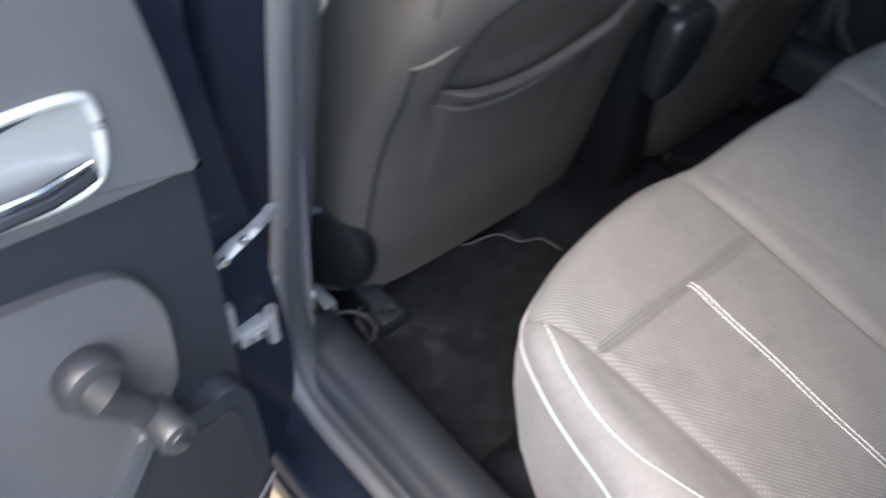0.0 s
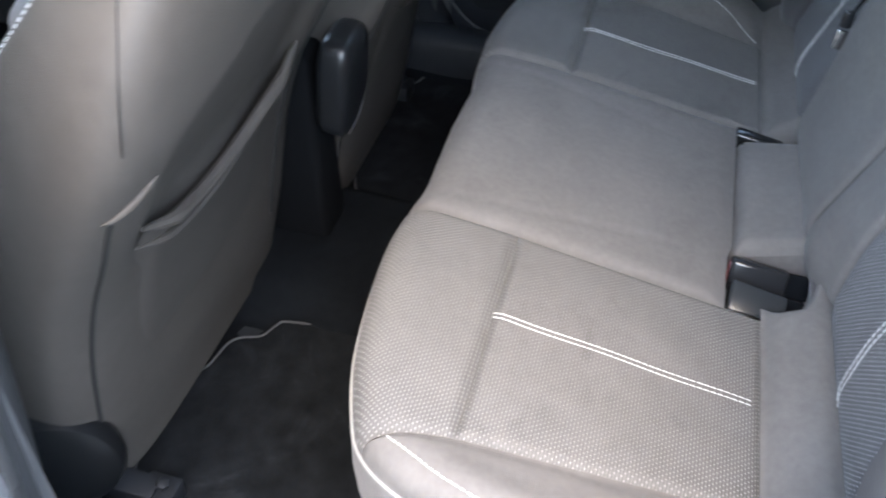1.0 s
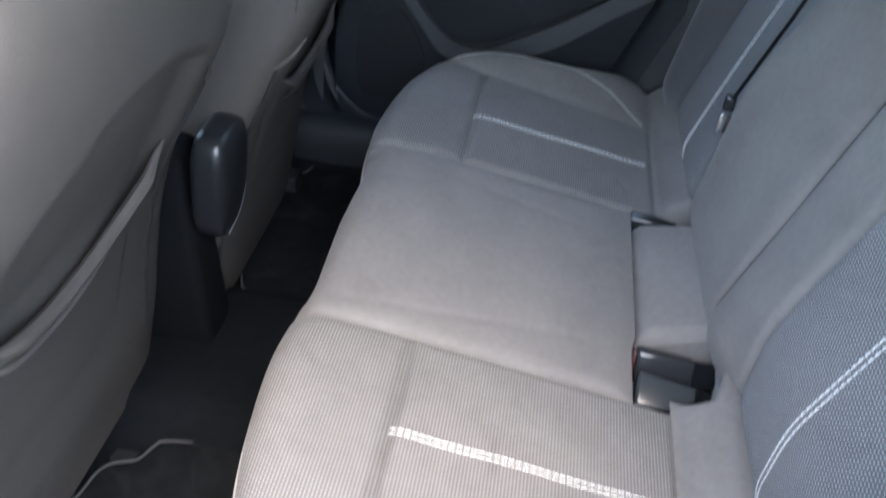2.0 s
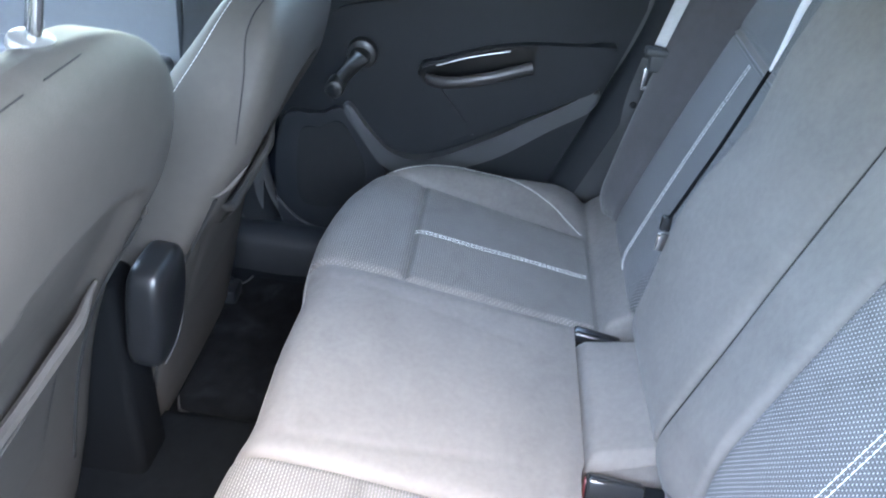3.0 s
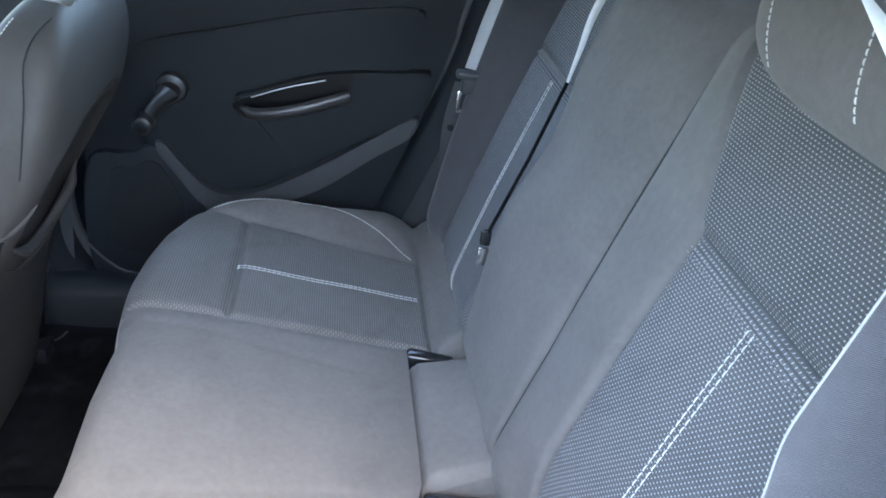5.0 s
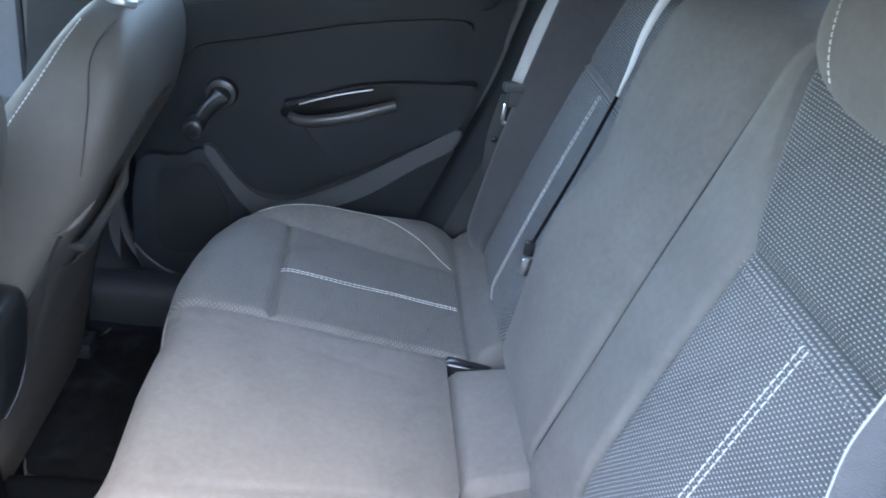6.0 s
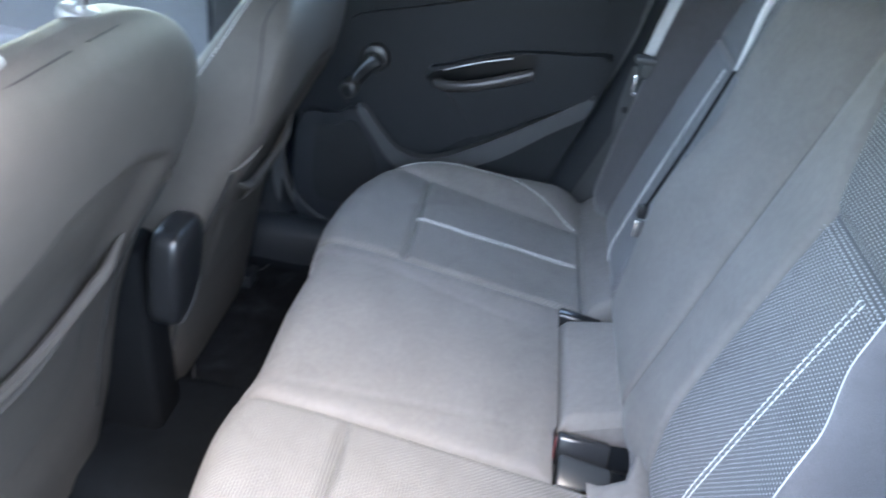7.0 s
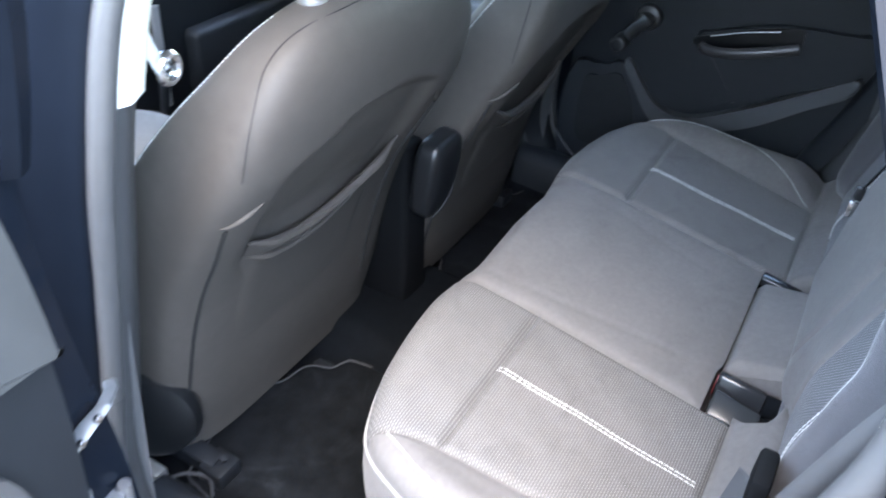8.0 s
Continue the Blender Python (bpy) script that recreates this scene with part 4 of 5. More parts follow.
        part("wire_loop", tube_bm(curve_points([(-0.585, 0.845, 0.315), (-0.555, 0.825, 0.318), (-0.54, 0.79, 0.312), (-0.56, 0.765, 0.306)], 6), 0.003, 8), PLASTIC_MID, t, "grey wiring loop under the seat")
        part("inner_rail_end", box_bm(-0.150, -0.115, 0.775, 0.80, 0.300, 0.318, 0.004), ZINC, t, "pale metal rail end")
    for sx in (-0.21, 0.21):
        rail = box_bm(cx + sx - 0.018, cx + sx + 0.018, 0.79, 1.36, 0.305, 0.335, 0.004)
        part("seat_rail", rail, PLASTIC, t, "dark seat rail")
        part("rail_cap", box_bm(cx + sx - 0.026, cx + sx + 0.026, 0.765, 0.815, 0.292, 0.33, 0.006), PLASTIC, t)
        part("rail_bolt", disc_bm((cx + sx + 0.006, 0.785, 0.336), (0, -0.3, 1), 0.009, 0.010, 0.002, 6), PLASTIC, t)
        if sx * cx > 0:
            part("recliner_cover", disc_bm((cx + sx * 1.24, 0.866, 0.446), (1, 0.55 if cx < 0 else -0.55, -0.12), 0.078, 0.046, 0.020, 40), RECLINER, t, "round black recliner cover")
    return t


front_seat(-0.305, 0.03, "grey-brown vinyl front seat with a map pocket and headrest posts")
front_seat(0.305, -0.02, "grey front seat with chrome headrest posts beside the far door")

# folded armrest and console between the front seats
arm = thing("folded_armrest", "dark plastic and fabric armrest folded up between the front seats", "armrest")
armrest_body = pillow("armrest_body", 0.019, 0.716, 0.653, 0.054, 0.027, 0.082, 4, ARMREST, arm, n=4.2, nu=64, nv=48)
for vtx in armrest_body.data.vertices:
    # the lower outer corner is cut away in a wide curve
    k = max(0.0, 0.655 - vtx.co.z) / 0.075
    if vtx.co.x > 0.0:
        vtx.co.x -= min(vtx.co.x, 0.075) * 0.80 * k ** 2.2
edge_ = curve_points([(0.0715, 0.7000, 0.695), (0.0715, 0.6990, 0.660), (0.0640, 0.6980, 0.622), (0.044, 0.6970, 0.597), (0.020, 0.6970, 0.584), (-0.012, 0.6980, 0.577)], 8)
part("armrest_edge", tube_bm(edge_, 0.0013, 8, up=(0, 1, 0)), PLASTIC_MID, arm, "grey trim edge")
con = thing("centre_console", "dark plastic centre console between the front seats", "console")
tower = box_bm(-0.010, 0.082, 0.748, 0.90, 0.33, 0.690, 0.016, 4)
for vtx in tower.verts:
    vtx.co.y += 0.04 * (vtx.co.z - 0.33) * (vtx.co.y < 0.80)
    vtx.co.x -= 0.04 * (vtx.co.z - 0.33) * (vtx.co.x > 0.04)
part("console_rear", tower, CONSOLE, con, "dark upright rear end of the console")
part("console_body", box_bm(-0.085, 0.085, 0.86, 1.70, 0.33, 0.47, 0.02, 3), PLASTIC, con)
part("console_lid", box_bm(-0.075, 0.075, 0.90, 1.14, 0.47, 0.50, 0.012, 3), PLASTIC_MID, con)
part("gear_lever", tube_bm([(-0.02, 1.37, 0.47), (-0.02, 1.36, 0.60), (-0.02, 1.352, 0.66)], [0.010, 0.010, 0.012], 12), PLASTIC, con)
pillow("gear_knob", -0.02, 1.35, 0.692, 0.026, 0.026, 0.034, 10, CHROME, con, "glossy chrome-ringed gear knob", n=2.2, nu=20, nv=14)
part("gear_boot", tube_bm([(-0.02, 1.37, 0.468), (-0.02, 1.366, 0.53)], [0.055, 0.014], 16), CARPET, con, "black gaiter")

# ---- dashboard and steering wheel ----
dash = thing("dashboard", "dark moulded plastic dashboard", "dashboard")
def dash_fn(u, v):
    x = -0.70 + 1.40 * u
    a = v * math.pi * 0.62
    z = 0.66 + 0.30 * np.sin(a + 0.2) - 0.35 * (1 - v) ** 3
    y = 1.42 + 0.30 * v ** 2 + 0.10 * (1 - v)
    return x, y, z, x, z


vv, ff, uu = patch(dash_fn, 30, 24)
mesh_part("dash_top", link_mesh("dash_top", vv, ff, PLASTIC, uu), dash)
for sx in (-0.115, 0.115):
    part("silver_trim", tube_bm([(sx, 1.50, 0.50), (sx, 1.505, 0.62), (sx * 1.03, 1.51, 0.74)], 0.013, 10, flat=0.5, up=(0, 1, 0)), SATIN, dash, "satin silver centre stack trim")
part("radio", box_bm(-0.09, 0.09, 1.495, 1.53, 0.60, 0.70, 0.006), PLASTIC_GLOSS, dash, "glossy black radio panel")
for cx_ in (0.485, -0.60):
    ringp = [(cx_ + 0.085 * math.cos(a), 1.508, 0.735 + 0.05 * math.sin(a)) for a in np.linspace(0, 2 * math.pi, 25)[:-1]]
    part("vent_ring", tube_bm(ringp, 0.010, 8, True, up=(0, 1, 0)), SATIN, dash, "satin silver air vent ring")
part("glove_box", box_bm(0.20, 0.62, 1.47, 1.53, 0.50, 0.66, 0.015, 3), PLASTIC, dash, "dark glove box lid")
wheel = thing("steering_wheel", "black steering wheel with satin silver spokes", "steering wheel")
rot = pose(-0.35, 1.28, 0.95, -62, 0, 0)
ringpts = [rot @ Vector((0.185 * math.cos(a), 0.185 * math.sin(a), 0)) for a in np.linspace(0, 2 * math.pi, 49)[:-1]]
part("wheel_rim", tube_bm(ringpts, 0.015, 12, True), PLASTIC, wheel)
for a in (0, 180, 250, 290):
    c, s_ = math.cos(radians(a)), math.sin(radians(a))
    part("spoke", tube_bm([rot @ Vector((0.04 * c, 0.04 * s_, -0.01)), rot @ Vector((0.18 * c, 0.18 * s_, 0))], [0.022, 0.014], 8, flat=0.4), SATIN, wheel, "satin silver spoke")
part("hub", disc_bm(rot @ Vector((0, 0, -0.005)), rot.to_3x3() @ Vector((0, 0, 1)), 0.065, 0.05, 0.012), PLASTIC, wheel)


# ---- rear doors ----
def door_trim(place, label, open_door):
    """A rear door seen from inside: a = metres from the hinge, z up, d = depth into the cabin; place maps them into the car."""
    t = thing("rear_door", label, "car door", "rear doors")

    def smooth_curve(pts, per=8, closed=False):
        return [(p[0], p[1]) for p in curve_points([(a, b, 0) for a, b in pts], per, closed)]

    fore = 0.0 if open_door else 0.024
    edge = smooth_curve([(0.142 - fore, 0.42), (0.137 - fore, 0.55), (0.135 - fore, 0.70), (0.133 - fore / 2, 0.85), (0.137, 0.95), (0.146, 1.06), (0.158, 1.125), (0.24, 1.135), (0.45, 1.138), (0.72, 1.138), (0.79, 1.12), (0.80, 1.06), (0.812, 0.98), (0.772, 0.844), (0.696, 0.60), (0.60, 0.45), (0.46, 0.385), (0.22, 0.375)], 6, True)
    part("trim_panel", slab_bm(edge, lambda a, b, d: place(a, b, 0.0 - d), 0.03, 0.006), PLASTIC, t)
    shell = [(0.837 - p[1], p[2]) for p in loop_at(-1, 0.03, 0)]
    k = max(range(len(shell)), key=lambda i: shell[i][1])
    order = shell[k:] + shell[:k]
    low = [q for q in order if q[1] < 1.10]
    low = [(low[0][0], 1.10)] + low + [(low[-1][0], 1.10)]
    part("door_shell", slab_bm(low, lambda a, b, d: place(a, b, -0.035 - d), 0.06, 0.012), PAINT, t, "dark blue painted door shell")
    frame_line = [q for q in order if q[1] > 1.06]
    k2 = max(range(len(frame_line)), key=lambda i: abs(frame_line[i][0] - frame_line[i - 1][0]) + abs(frame_line[i][1] - frame_line[i - 1][1]))
    frame_line = frame_line[k2:] + frame_line[:k2]
    part("window_frame", tube_bm([place(q[0], q[1], -0.045 + 0.36 * max(q[1] - 1.06, 0)) for q in frame_line], 0.018, 8), PAINT, t, "dark window frame of the door")
    # upper panel, insert, lower armrest band
    upper = smooth_curve([(0.139, 0.950), (0.1395, 0.943), (0.147, 0.941), (0.22, 0.950), (0.30, 0.962), (0.45, 0.985), (0.60, 1.0), (0.755, 1.01), (0.775, 1.06), (0.775, 1.125), (0.45, 1.130), (0.24, 1.127), (0.172, 1.118), (0.160, 1.10), (0.148, 1.03)], 6, True)
    # closed door: upper panel and insert coloured darker, in place of shade
    part("upper_panel", slab_bm(upper, lambda a, b, d: place(a, b, (0.016 if open_door else 0.005) - d), 0.022 if open_door else 0.011, 0.006 if open_door else 0.0025), DOOR_UPPER_LIT if open_door else PLASTIC, t, "moulded upper door panel")
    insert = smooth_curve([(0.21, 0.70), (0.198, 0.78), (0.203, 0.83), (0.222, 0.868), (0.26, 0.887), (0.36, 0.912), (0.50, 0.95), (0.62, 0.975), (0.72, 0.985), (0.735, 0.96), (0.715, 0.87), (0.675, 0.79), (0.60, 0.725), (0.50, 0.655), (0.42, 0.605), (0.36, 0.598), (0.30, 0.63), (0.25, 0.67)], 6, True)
    part("insert_panel", slab_bm(insert, lambda a, b, d: place(a, b, 0.012 - d), 0.018, 0.006), DOOR_INSERT_LIT if open_door else PLASTIC, t, "slightly raised moulded insert panel")
    band = smooth_curve([(0.735, 0.782), (0.66, 0.733), (0.55, 0.660), (0.45, 0.604), (0.39, 0.589), (0.34, 0.605), (0.295, 0.65), (0.262, 0.69), (0.247, 0.68), (0.285, 0.625), (0.335, 0.565), (0.39, 0.555), (0.46, 0.570), (0.56, 0.615), (0.66, 0.69), (0.735, 0.745)], 7, True)
    part("armrest_band", slab_bm(band, lambda a, b, d: place(a, b, 0.028 - d), 0.039, 0.006), PLASTIC_MID, t, "grey moulded armrest band")
    pocket = smooth_curve([(0.143 - fore, 0.635), (0.20, 0.66), (0.248, 0.678), (0.30, 0.60), (0.345, 0.545), (0.36, 0.48), (0.32, 0.41), (0.22, 0.39), (0.145 - fore, 0.40)], 8, True)
    part("door_pocket", slab_bm(pocket, lambda a, b, d: place(a, b, 0.024 - d), 0.034, 0.004), PLASTIC, t, "moulded speaker housing with a grille")
    grille = smooth_curve([(0.16, 0.615), (0.20, 0.634), (0.245, 0.65), (0.285, 0.59), (0.30, 0.53), (0.27, 0.47), (0.21, 0.45), (0.16, 0.47)], 8, True)
    part("speaker_grille", slab_bm(grille, lambda a, b, d: place(a, b, 0.0265 - d), 0.004, 0.001), GRILLE, t, "ribbed speaker grille")
    lipc = [place(a, b, 0.03) for a, b in smooth_curve([(0.136 - fore, 0.462), (0.165 - fore, 0.430), (0.205 - fore, 0.403), (0.25, 0.39)], 8)]
    part("pocket_lip", tube_bm(lipc, 0.0026, 8), PLASTIC_MID, t, "pale moulded pocket lip")
    # raised armrest block under the pull handle
    block = smooth_curve([(0.395, 0.795), (0.408, 0.768), (0.428, 0.742), (0.465, 0.700), (0.500, 0.668), (0.515, 0.662), (0.60, 0.708), (0.70, 0.764), (0.735, 0.788), (0.752, 0.83), (0.757, 0.864), (0.748, 0.872), (0.68, 0.866), (0.61, 0.860), (0.53, 0.845), (0.43, 0.808)], 6, True)
    # again darker on the closed door, its shade put into the colour
    part("armrest_block", slab_bm(block, lambda a, b, d: place(a, b, 0.032 - d), 0.030, 0.010), DOOR_INSERT_LIT if open_door else PLASTIC, t, "raised moulded armrest under the pull handle")
    # pull handle in its recess
    rec = smooth_curve([(0.392, 0.783), (0.400, 0.765), (0.425, 0.754), (0.49, 0.766), (0.56, 0.786), (0.600, 0.799), (0.609, 0.806), (0.609, 0.851), (0.603, 0.858), (0.53, 0.842), (0.43, 0.803)], 6, True)
    part("handle_recess", slab_bm(rec, lambda a, b, d: place(a, b, 0.0345 - d), 0.02, 0.003), RECESS, t, "glossy black handle recess")
    bar = [place(a, b, d) for a, b, d in ((0.408, 0.776, 0.034), (0.425, 0.770, 0.046), (0.47, 0.776, 0.053), (0.53, 0.793, 0.052), (0.606, 0.818, 0.040))]
    part("pull_handle", tube_bm(curve_points(bar, 8), [0.006 + 0.006 * min(1.0, i / 6) for i in range(33)], 12, flat=0.75, up=(1, 0, 0)), SATIN_DARK, t, "dark satin pull handle")
    bar2 = [place(a, b, 0.036) for a, b in ((0.425, 0.798), (0.49, 0.823), (0.56, 0.843))]
    part("handle_trim", tube_bm(curve_points(bar2, 8), 0.0013, 8), SATIN, t)
    # window crank
    p0 = Vector(place(0.28, 0.80, 0.012))
    n0 = Vector(place(0.28, 0.80, 0.112)) - p0
    n0.normalize()
    ang = (0.238, 0.742) if not open_door else (0.250, 0.742)
    p1 = Vector(place(ang[0], ang[1], 0.045))
    part("crank_boss", disc_bm(p0 + n0 * 0.012, n0, 0.030, 0.030, 0.010, 28), CRANK, t, "window crank boss")
    part("crank_arm", tube_bm([p0 + n0 * 0.020, p0 + n0 * 0.034, (p0 + n0 * 0.036).lerp(p1, 0.3), p1], [0.020, 0.022, 0.019, 0.016], 14, flat=0.8), CRANK, t, "window crank arm")
    knob = part("crank_knob", disc_bm(p1 + n0 * 0.018, n0, 0.018, 0.050, 0.006, 24), CRANK, t, "window crank knob")
    part("knob_cap", disc_bm(p1 + n0 * 0.0435, n0, 0.0115, 0.004, 0.001, 20), PLASTIC_GLOSS, knob, "round inset cap")
    # release handle in a cup
    cup = smooth_curve([(0.212, 0.985), (0.206, 1.03), (0.222, 1.048), (0.30, 1.055), (0.37, 1.052), (0.375, 1.02), (0.36, 0.995), (0.29, 0.98), (0.235, 0.972)], 6, True)
    part("handle_cup", slab_bm(cup, lambda a, b, d: place(a, b, 0.0175 - d), 0.02, 0.003), SATIN_MID, t, "satin silver release handle cup")
    part("cup_rim", tube_bm([place(a, b, 0.0185) for a, b in cup], 0.0042, 8, True), SATIN, t, "bright rim round the handle cup")
    # flat dark crescent painted in for shade under the cup's upper edge
    shade = smooth_curve([(0.345, 1.030), (0.368, 1.022), (0.371, 1.046), (0.350, 1.049), (0.29, 1.052), (0.235, 1.047), (0.29, 1.042)], 6, True)
    part("cup_shade", slab_bm(shade, lambda a, b, d: place(a, b, 0.0182 - d), 0.003, 0.0006), PLASTIC, t, "dark crescent painting the shade in the handle cup")
    part("release_lever", tube_bm([place(0.222, 0.988, 0.020), place(0.26, 0.994, 0.032), place(0.33, 1.003, 0.034), place(0.365, 1.012, 0.022)], 0.010, 10, flat=0.7), PLASTIC_GLOSS, t, "glossy dark release lever")
    part("lever_trim", tube_bm([place(0.222, 0.996, 0.024), place(0.26, 1.003, 0.036), place(0.33, 1.012, 0.038), place(0.365, 1.019, 0.026)], 0.003, 8), CHROME, t, "chrome lever edge")
    return t


door_trim(lambda a, z, d: (0.70 - d - 0.06 * max(z - 0.95, 0), 0.837 - a, z), "closed rear door trim with a window crank, panels coloured darker for shade", False)
HX, HY, PHI = -0.82, 0.74, radians(82)


def open_place(a, z, d):
    x, y = -0.70 + d - HX, 0.837 - a - HY
    return (HX + math.cos(PHI) * x + math.sin(PHI) * y, HY - math.sin(PHI) * x + math.cos(PHI) * y, z)


open_door_thing = door_trim(open_place, "rear door swung wide open, grey plastic trim and window crank", True)

# front door trims
for s in (-1, 1):
    t = thing("front_door", "closed front door with dark trim", "car door", "front doors")
    sheet("door_skin", [(s * 0.76, 0.90, 0.30), (s * 0.755, 0.86, 1.05), (s * 0.755, 1.95, 1.0), (s * 0.76, 1.95, 0.30)], 0.012 * s, PAINT, t)
    sheet("trim_panel", [(s * 0.69, 0.90, 0.35), (s * 0.70, 0.87, 1.04), (s * 0.70, 1.75, 0.99), (s * 0.69, 1.75, 0.35)], 0.02 * s, TRIM_GREY, t)
    part("door_ledge", box_bm(s * 0.655, s * 0.70, 0.90, 1.72, 0.975, 1.03, 0.012, 3), TRIM_GREY, t, "rounded ledge under the side window")
    part("door_armrest", box_bm(s * 0.62, s * 0.69, 0.93, 1.45, 0.675, 0.745, 0.016, 3), TRIM_GREY, t, "padded armrest of the front door")
    part("door_rib", tube_bm([(s * 0.684, 0.915, 0.818), (s * 0.682, 1.10, 0.848), (s * 0.682, 1.40, 0.862), (s * 0.686, 1.70, 0.85)], 0.0045, 8), PLASTIC_MID, t, "moulded rib across the door trim")
    part("door_gap", box_bm(s * 0.672, s * 0.690, 0.905, 0.916, 0.35, 1.03, 0.002), PLASTIC, t, "dark gap along the pillar")

# ---- belts and buckles ----
def belt(name, pts, width, across, label, material=None, taper=None):
    t = thing(name, label, "seat belt")
    P = curve_points(pts, 10)
    A = Vector(across).normalized() * (width / 2)
    verts, faces = [], []
    for p in P:
        q = Vector(p)
        k = 1.0 if taper is None else 1 + (taper - 1) * len(verts) / (2 * len(P) - 2)
        verts += [q - A * k, q + A * k]
    for i in range(len(P) - 1):
        faces.append((2 * i, 2 * i + 1, 2 * i + 3, 2 * i + 2))
    me = link_mesh("webbing", verts, faces, material or WEBBING)
    ob = mesh_part("webbing", me, t)
    so = ob.modifiers.new("thick", "SOLIDIFY")
    so.thickness = 0.0014
    so.offset = 0
    return t


b = belt("seat_belt", [(0.575, -0.13, 1.31), (0.572, -0.060, 1.155), (0.570, -0.014, 1.03), (0.570, 0.012, 0.915)], 0.048, (0.18, 1, 0.12), "grey seat belt hanging beside the far backrest")
part("belt_tongue", box_bm(0.558, 0.580, 0.000, 0.040, 0.872, 0.908, 0.007, 3), PLASTIC_MID, b)
part("tongue_shoulder", box_bm(0.556, 0.582, -0.014, 0.050, 0.900, 0.914, 0.005, 3), PLASTIC_MID, b)
for dy in (0.018, 0.036):
    part("tongue_plate", box_bm(0.566, 0.570, dy, dy + 0.008, 0.838, 0.876, 0.0015), CHROME, b, "chrome leg of the belt tongue")
part("tongue_plate", box_bm(0.566, 0.570, 0.018, 0.044, 0.836, 0.844, 0.0015), CHROME, b, "chrome end of the belt tongue")
# lower run coloured darker than the belt above it, in place of shade
low_belt = curve_points([(0.590, 0.030, 0.885), (0.600, 0.040, 0.80), (0.602, 0.036, 0.72), (0.600, 0.022, 0.66), (0.60, 0.0, 0.61)], 8)
part("lower_webbing", tube_bm(low_belt, 0.018, 8, flat=0.08, up=(1, 0, 0.2)), PLASTIC_MID, b, "folded lower webbing, coloured dark for shade")
part("belt_button", disc_bm((0.585, 0.045, 0.80), (-1, 0, 0), 0.006, 0.006, 0.001, 12), PLASTIC_GLOSS, b)
# near belt end also takes a darkened colour against the strong door light
b3 = belt("seat_belt", [(-0.553, 0.053, 0.845), (-0.572, 0.060, 0.79), (-0.60, 0.056, 0.735), (-0.64, 0.04, 0.70)], 0.046, (0.6, 1, 0.02), "grey seat belt end with a black tongue beside the near backrest", PLASTIC_MID)
part("belt_tongue", box_bm(-0.578, -0.528, 0.044, 0.062, 0.835, 0.872, 0.005), CONSOLE, b3)
part("tongue_plate", box_bm(-0.566, -0.540, 0.052, 0.055, 0.79, 0.838, 0.001), CHROME, b3, "chrome belt tongue plate")
near_run = [(-0.645, 0.056, 0.835), (-0.660, 0.046, 0.92), (-0.668, 0.032, 0.99), (-0.670, 0.014, 1.06), (-0.655, -0.015, 1.13), (-0.60, -0.07, 1.25)]
nb_ = [Vector(q) for q in curve_points(near_run, 10)]
ac_ = Vector((0.10, 1.0, 0.30)).normalized()
nv_ = [p + ac_ * k for p in nb_ for k in (-0.014, 0.010)]
nw_ = mesh_part("upper_webbing", link_mesh("upper_webbing", nv_, [(2 * i, 2 * i + 1, 2 * i + 3, 2 * i + 2) for i in range(len(nb_) - 1)], WEBBING_SHADED), b3, "belt webbing running up the rear pillar, coloured dark for shade")
so_ = nw_.modifiers.new("thick", "SOLIDIFY")
so_.thickness, so_.offset = 0.0014, 0
stitches("webbing_stitch", [tuple(p + ac_ * 0.002 + Vector((-0.0012, 0, 0))) for p in nb_[30:44]], b3, length=0.005, gap=0.002, r=0.0004, up=(-1, 0, 0))
b4 = belt("centre_belt", [(0.197, -0.085, 1.19), (0.193, -0.055, 1.115), (0.190, -0.044, 1.06), (0.189, -0.036, 1.02)], 0.014, (0.05, 1, 0.35), "pale narrow centre belt in the backrest split", WEBBING_PALE, 0.25)
part("belt_tongue", box_bm(0.183, 0.193, 0.030, 0.045, 0.772, 0.796, 0.003), PLASTIC_GLOSS, b4)
part("tongue_plate", box_bm(0.180, 0.184, 0.030, 0.046, 0.742, 0.770, 0.001), CHROME, b4, "chrome belt tongue plate")
part("split_strip", tube_bm([(0.189, -0.036, 1.02), (0.188, -0.004, 0.91), (0.187, 0.036, 0.79)], 0.0045, 8, flat=0.5, up=(0, 1, 0)), CARPET, b4, "thin black strip down the split")


def buckle(m, label, shell=None):
    t = thing("belt_buckle", label, "belt buckle", "rear belt buckles")
    body = box_bm(-0.023, 0.023, 0.010, 0.085, -0.0115, 0.0115, 0.006, 3)
    for vtx in body.verts:
        k = max(0.0, (0.060 - vtx.co.y) / 0.05)
        vtx.co.x *= 1 - 0.22 * k
        vtx.co.z *= 1 - 0.18 * k
    body.transform(m)
    part("buckle_body", body, shell or PLASTIC_GLOSS, t)
    if shell is None:
        btn = box_bm(-0.017, 0.017, 0.082, 0.0872, -0.006, 0.004, 0.002)
        btn.transform(m)
        part("release_button", btn, RED, t, "red release button")
    strap = box_bm(-0.017, 0.017, -0.035, 0.014, -0.003, 0.003, 0.002)
    strap.transform(m)
    part("strap", strap, CARPET, t, "dark cloth strap")
    if shell is not None:
        q0 = [m @ Vector(q) for q in ((-0.0215, 0.084, 0.0105), (-0.0225, 0.055, 0.0108), (-0.0205, 0.022, 0.0098))]
        part("edge_strip", tube_bm(q0, 0.0021, 8), CHROME, t, "bright metal edge")
    return t


# black gloss lifted a little to grey, painting in a reflection of the sky
LIFTED_GLOSS = mat("lifted_gloss_plastic", (0.022, 0.025, 0.028), 0.25, vary=0.06)
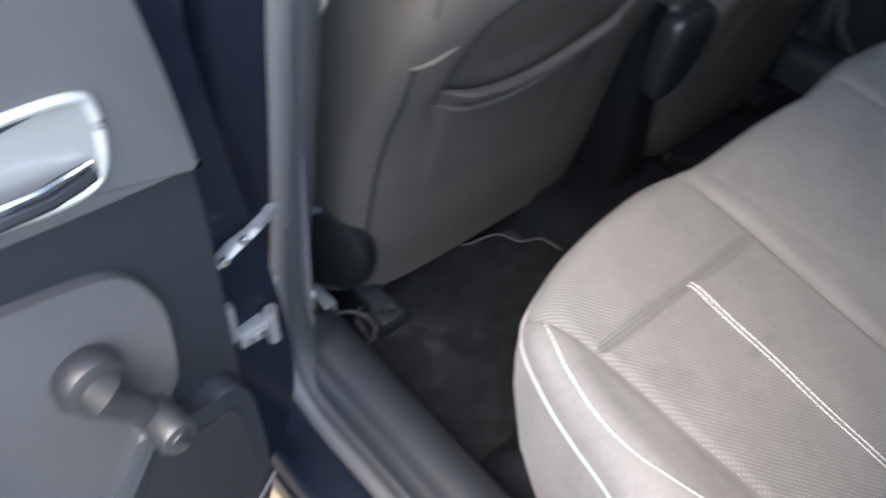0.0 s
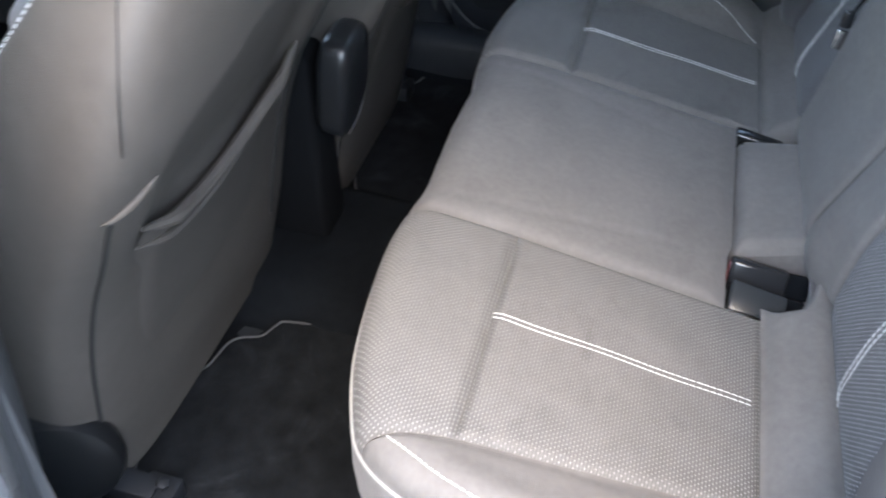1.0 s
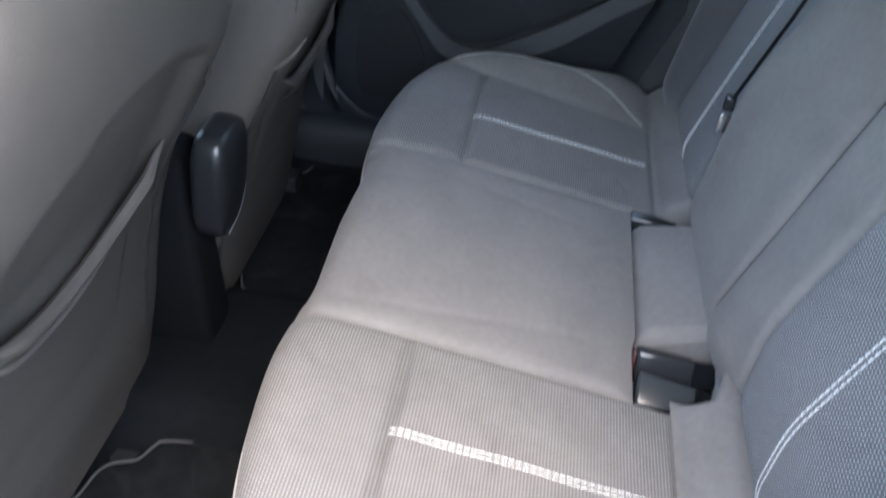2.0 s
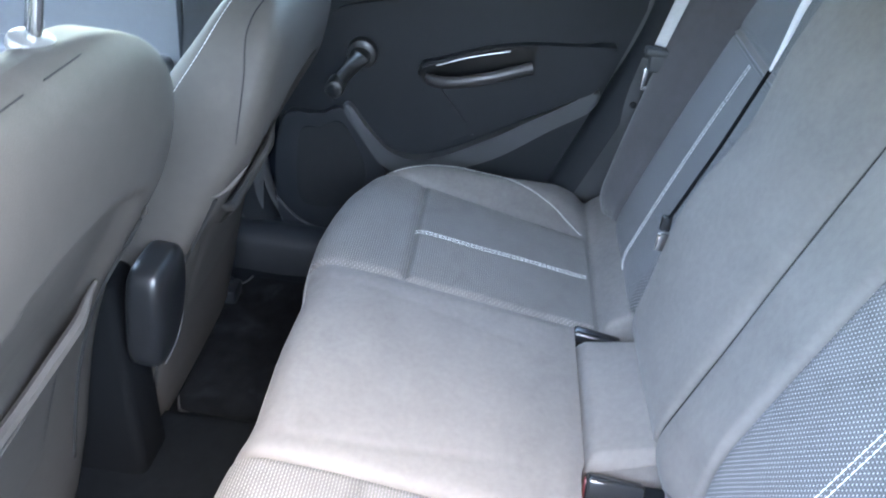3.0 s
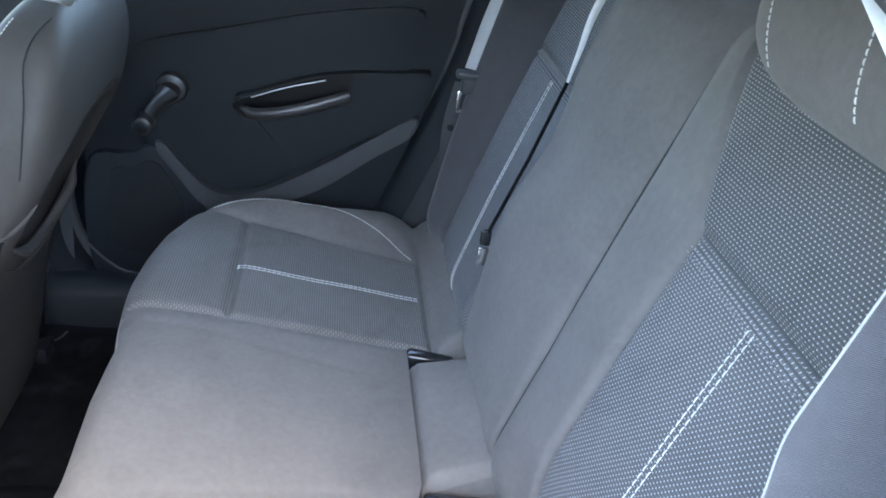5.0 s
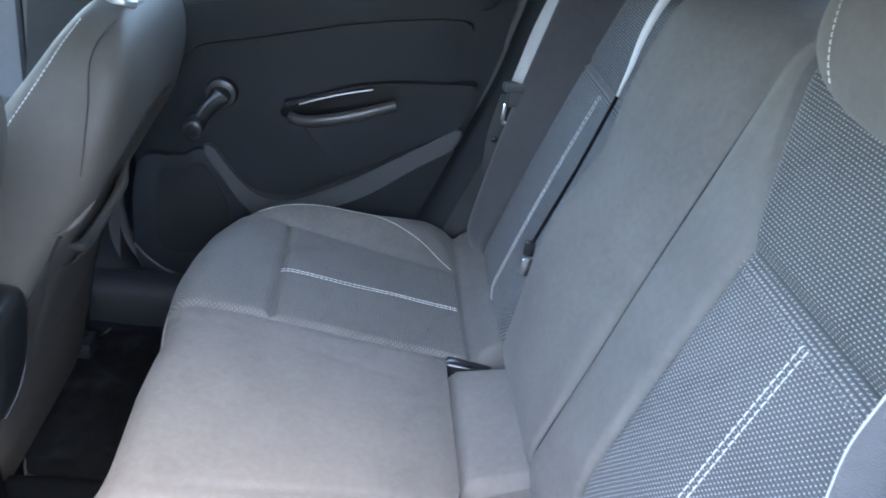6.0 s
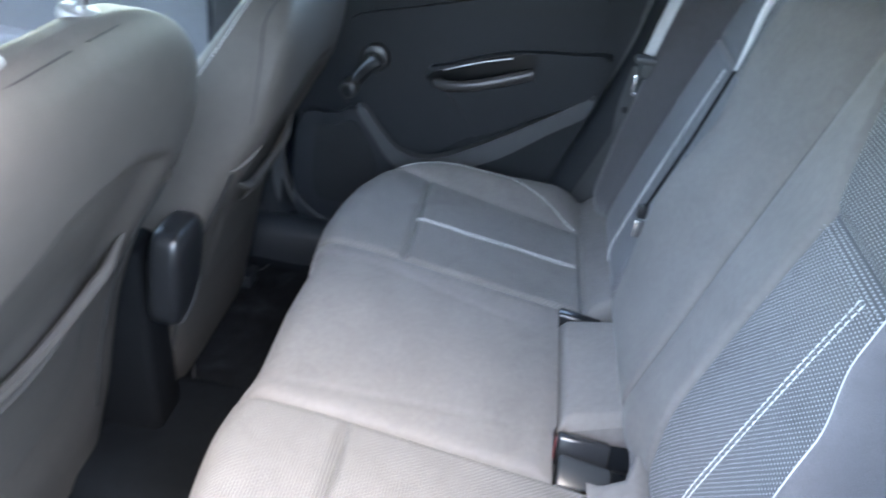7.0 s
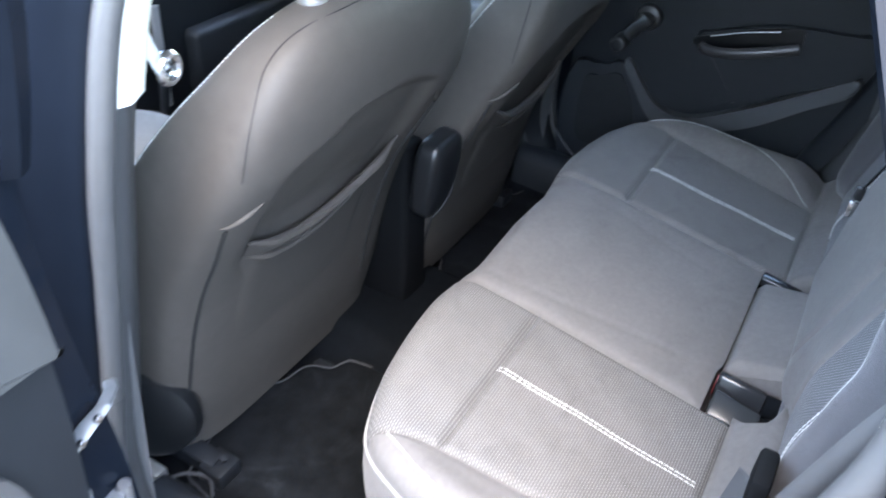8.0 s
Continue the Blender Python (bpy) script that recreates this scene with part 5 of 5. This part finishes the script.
buckle(pose(-0.116, 0.043, 0.556, 2, -68, -2), "glossy black belt buckle with a red button in its pocket")
buckle(pose(-0.157, 0.042, 0.546, 4, -30, -4), "glossy black belt buckle lying beside another, lifted for sky reflection", LIFTED_GLOSS)
buckle(pose(0.187, 0.045, 0.55, 8, 82, 0), "black belt buckle edgewise in a narrow slot")


# ---- door hinges, check strap, planks outside ----
hinge = part("hinge", box_bm(-0.824, -0.786, 0.640, 0.668, 0.634, 0.658, 0.004), ZINC, open_door_thing, "dull grey steel hinge beside the pillar")
part("hinge_leaf", box_bm(-0.842, -0.822, 0.642, 0.664, 0.650, 0.706, 0.003), ZINC, hinge)
part("hinge_arm", tube_bm([(-0.800, 0.656, 0.642), (-0.765, 0.690, 0.622), (-0.735, 0.728, 0.610)], [0.011, 0.010, 0.012], 8, flat=0.6), ZINC, hinge)
part("hinge_pin", tube_bm([(-0.780, 0.650, 0.612), (-0.780, 0.650, 0.664)], 0.008, 10), STEEL, hinge)
for x in (-0.815, -0.798):
    part("bolt", disc_bm((x, 0.640, 0.646), (0, -1, 0), 0.006, 0.006, 0.0015, 6), CHROME, hinge)
part("check_strap", tube_bm([(-0.728, 0.712, 0.744), (-0.752, 0.675, 0.776), (-0.785, 0.645, 0.797), (-0.812, 0.642, 0.790), (-0.830, 0.642, 0.779)], [0.008, 0.008, 0.008, 0.010, 0.009], 8, flat=0.45), ZINC, open_door_thing, "flat steel check strap")
for q in ((-0.800, 0.636, 0.797), (-0.824, 0.634, 0.785)):
    part("strap_rivet", disc_bm(q, (0, -1, 0), 0.005, 0.006, 0.001, 10), CHROME, open_door_thing)
for i, (x, y0, y1, w) in enumerate(((-0.70, 0.45, 1.7, 0.07), (-0.79, 0.38, 1.5, 0.06), (-0.875, 0.5, 1.6, 0.065), (-0.61, 0.6, 1.6, 0.06))):
    pl = part("wooden_plank", box_bm(x - w / 2, x + w / 2, y0, y1, 0.0, 0.022 + 0.004 * (i % 2), 0.003), WOOD, None)
    tagged(pl, "weathered brown wooden plank lying on the ground", "plank", "planks on the ground")

guide = thing("front_seat_belt", "pale front seat belt passing a glossy guide ring", "seat belt")
ringp = [(-0.548 + 0.013 * math.cos(a), 0.752, 1.048 + 0.015 * math.sin(a)) for a in np.linspace(0, 2 * math.pi, 25)[:-1]]
part("belt_guide", tube_bm(ringp, 0.0055, 10, True, up=(0, 1, 0)), CHROME, guide, "glossy metal guide ring")
gw = [(-0.592, 0.775, 1.22), (-0.580, 0.765, 1.14), (-0.566, 0.756, 1.075), (-0.553, 0.752, 1.045)]
verts_, faces_ = [], []
for p in curve_points(gw, 8):
    verts_ += [(p[0] - 0.012, p[1] - 0.004, p[2]), (p[0] + 0.012, p[1] + 0.006, p[2])]
faces_ = [(2 * i, 2 * i + 1, 2 * i + 3, 2 * i + 2) for i in range(len(verts_) // 2 - 1)]
mesh_part("webbing", link_mesh("webbing", verts_, faces_, WEBBING), guide, "pale grey belt webbing")

# small metal bits at the seat rail
rail_clip = thing("rail_clip", "small shiny metal clip on the carpet by the seat rail", "metal clip")
part("clip_plate", box_bm(-0.142, -0.112, 0.790, 0.806, 0.300, 0.312, 0.002), CHROME, rail_clip)
part("clip_loop", tube_bm(curve_points([(-0.135, 0.785, 0.302), (-0.128, 0.772, 0.316), (-0.116, 0.772, 0.314), (-0.110, 0.785, 0.302)], 6), 0.0022, 8), STEEL, rail_clip, "bent wire loop")
part("clip_screw", disc_bm((-0.122, 0.798, 0.314), (0, -0.2, 1), 0.005, 0.005, 0.001, 6), STEEL, rail_clip)
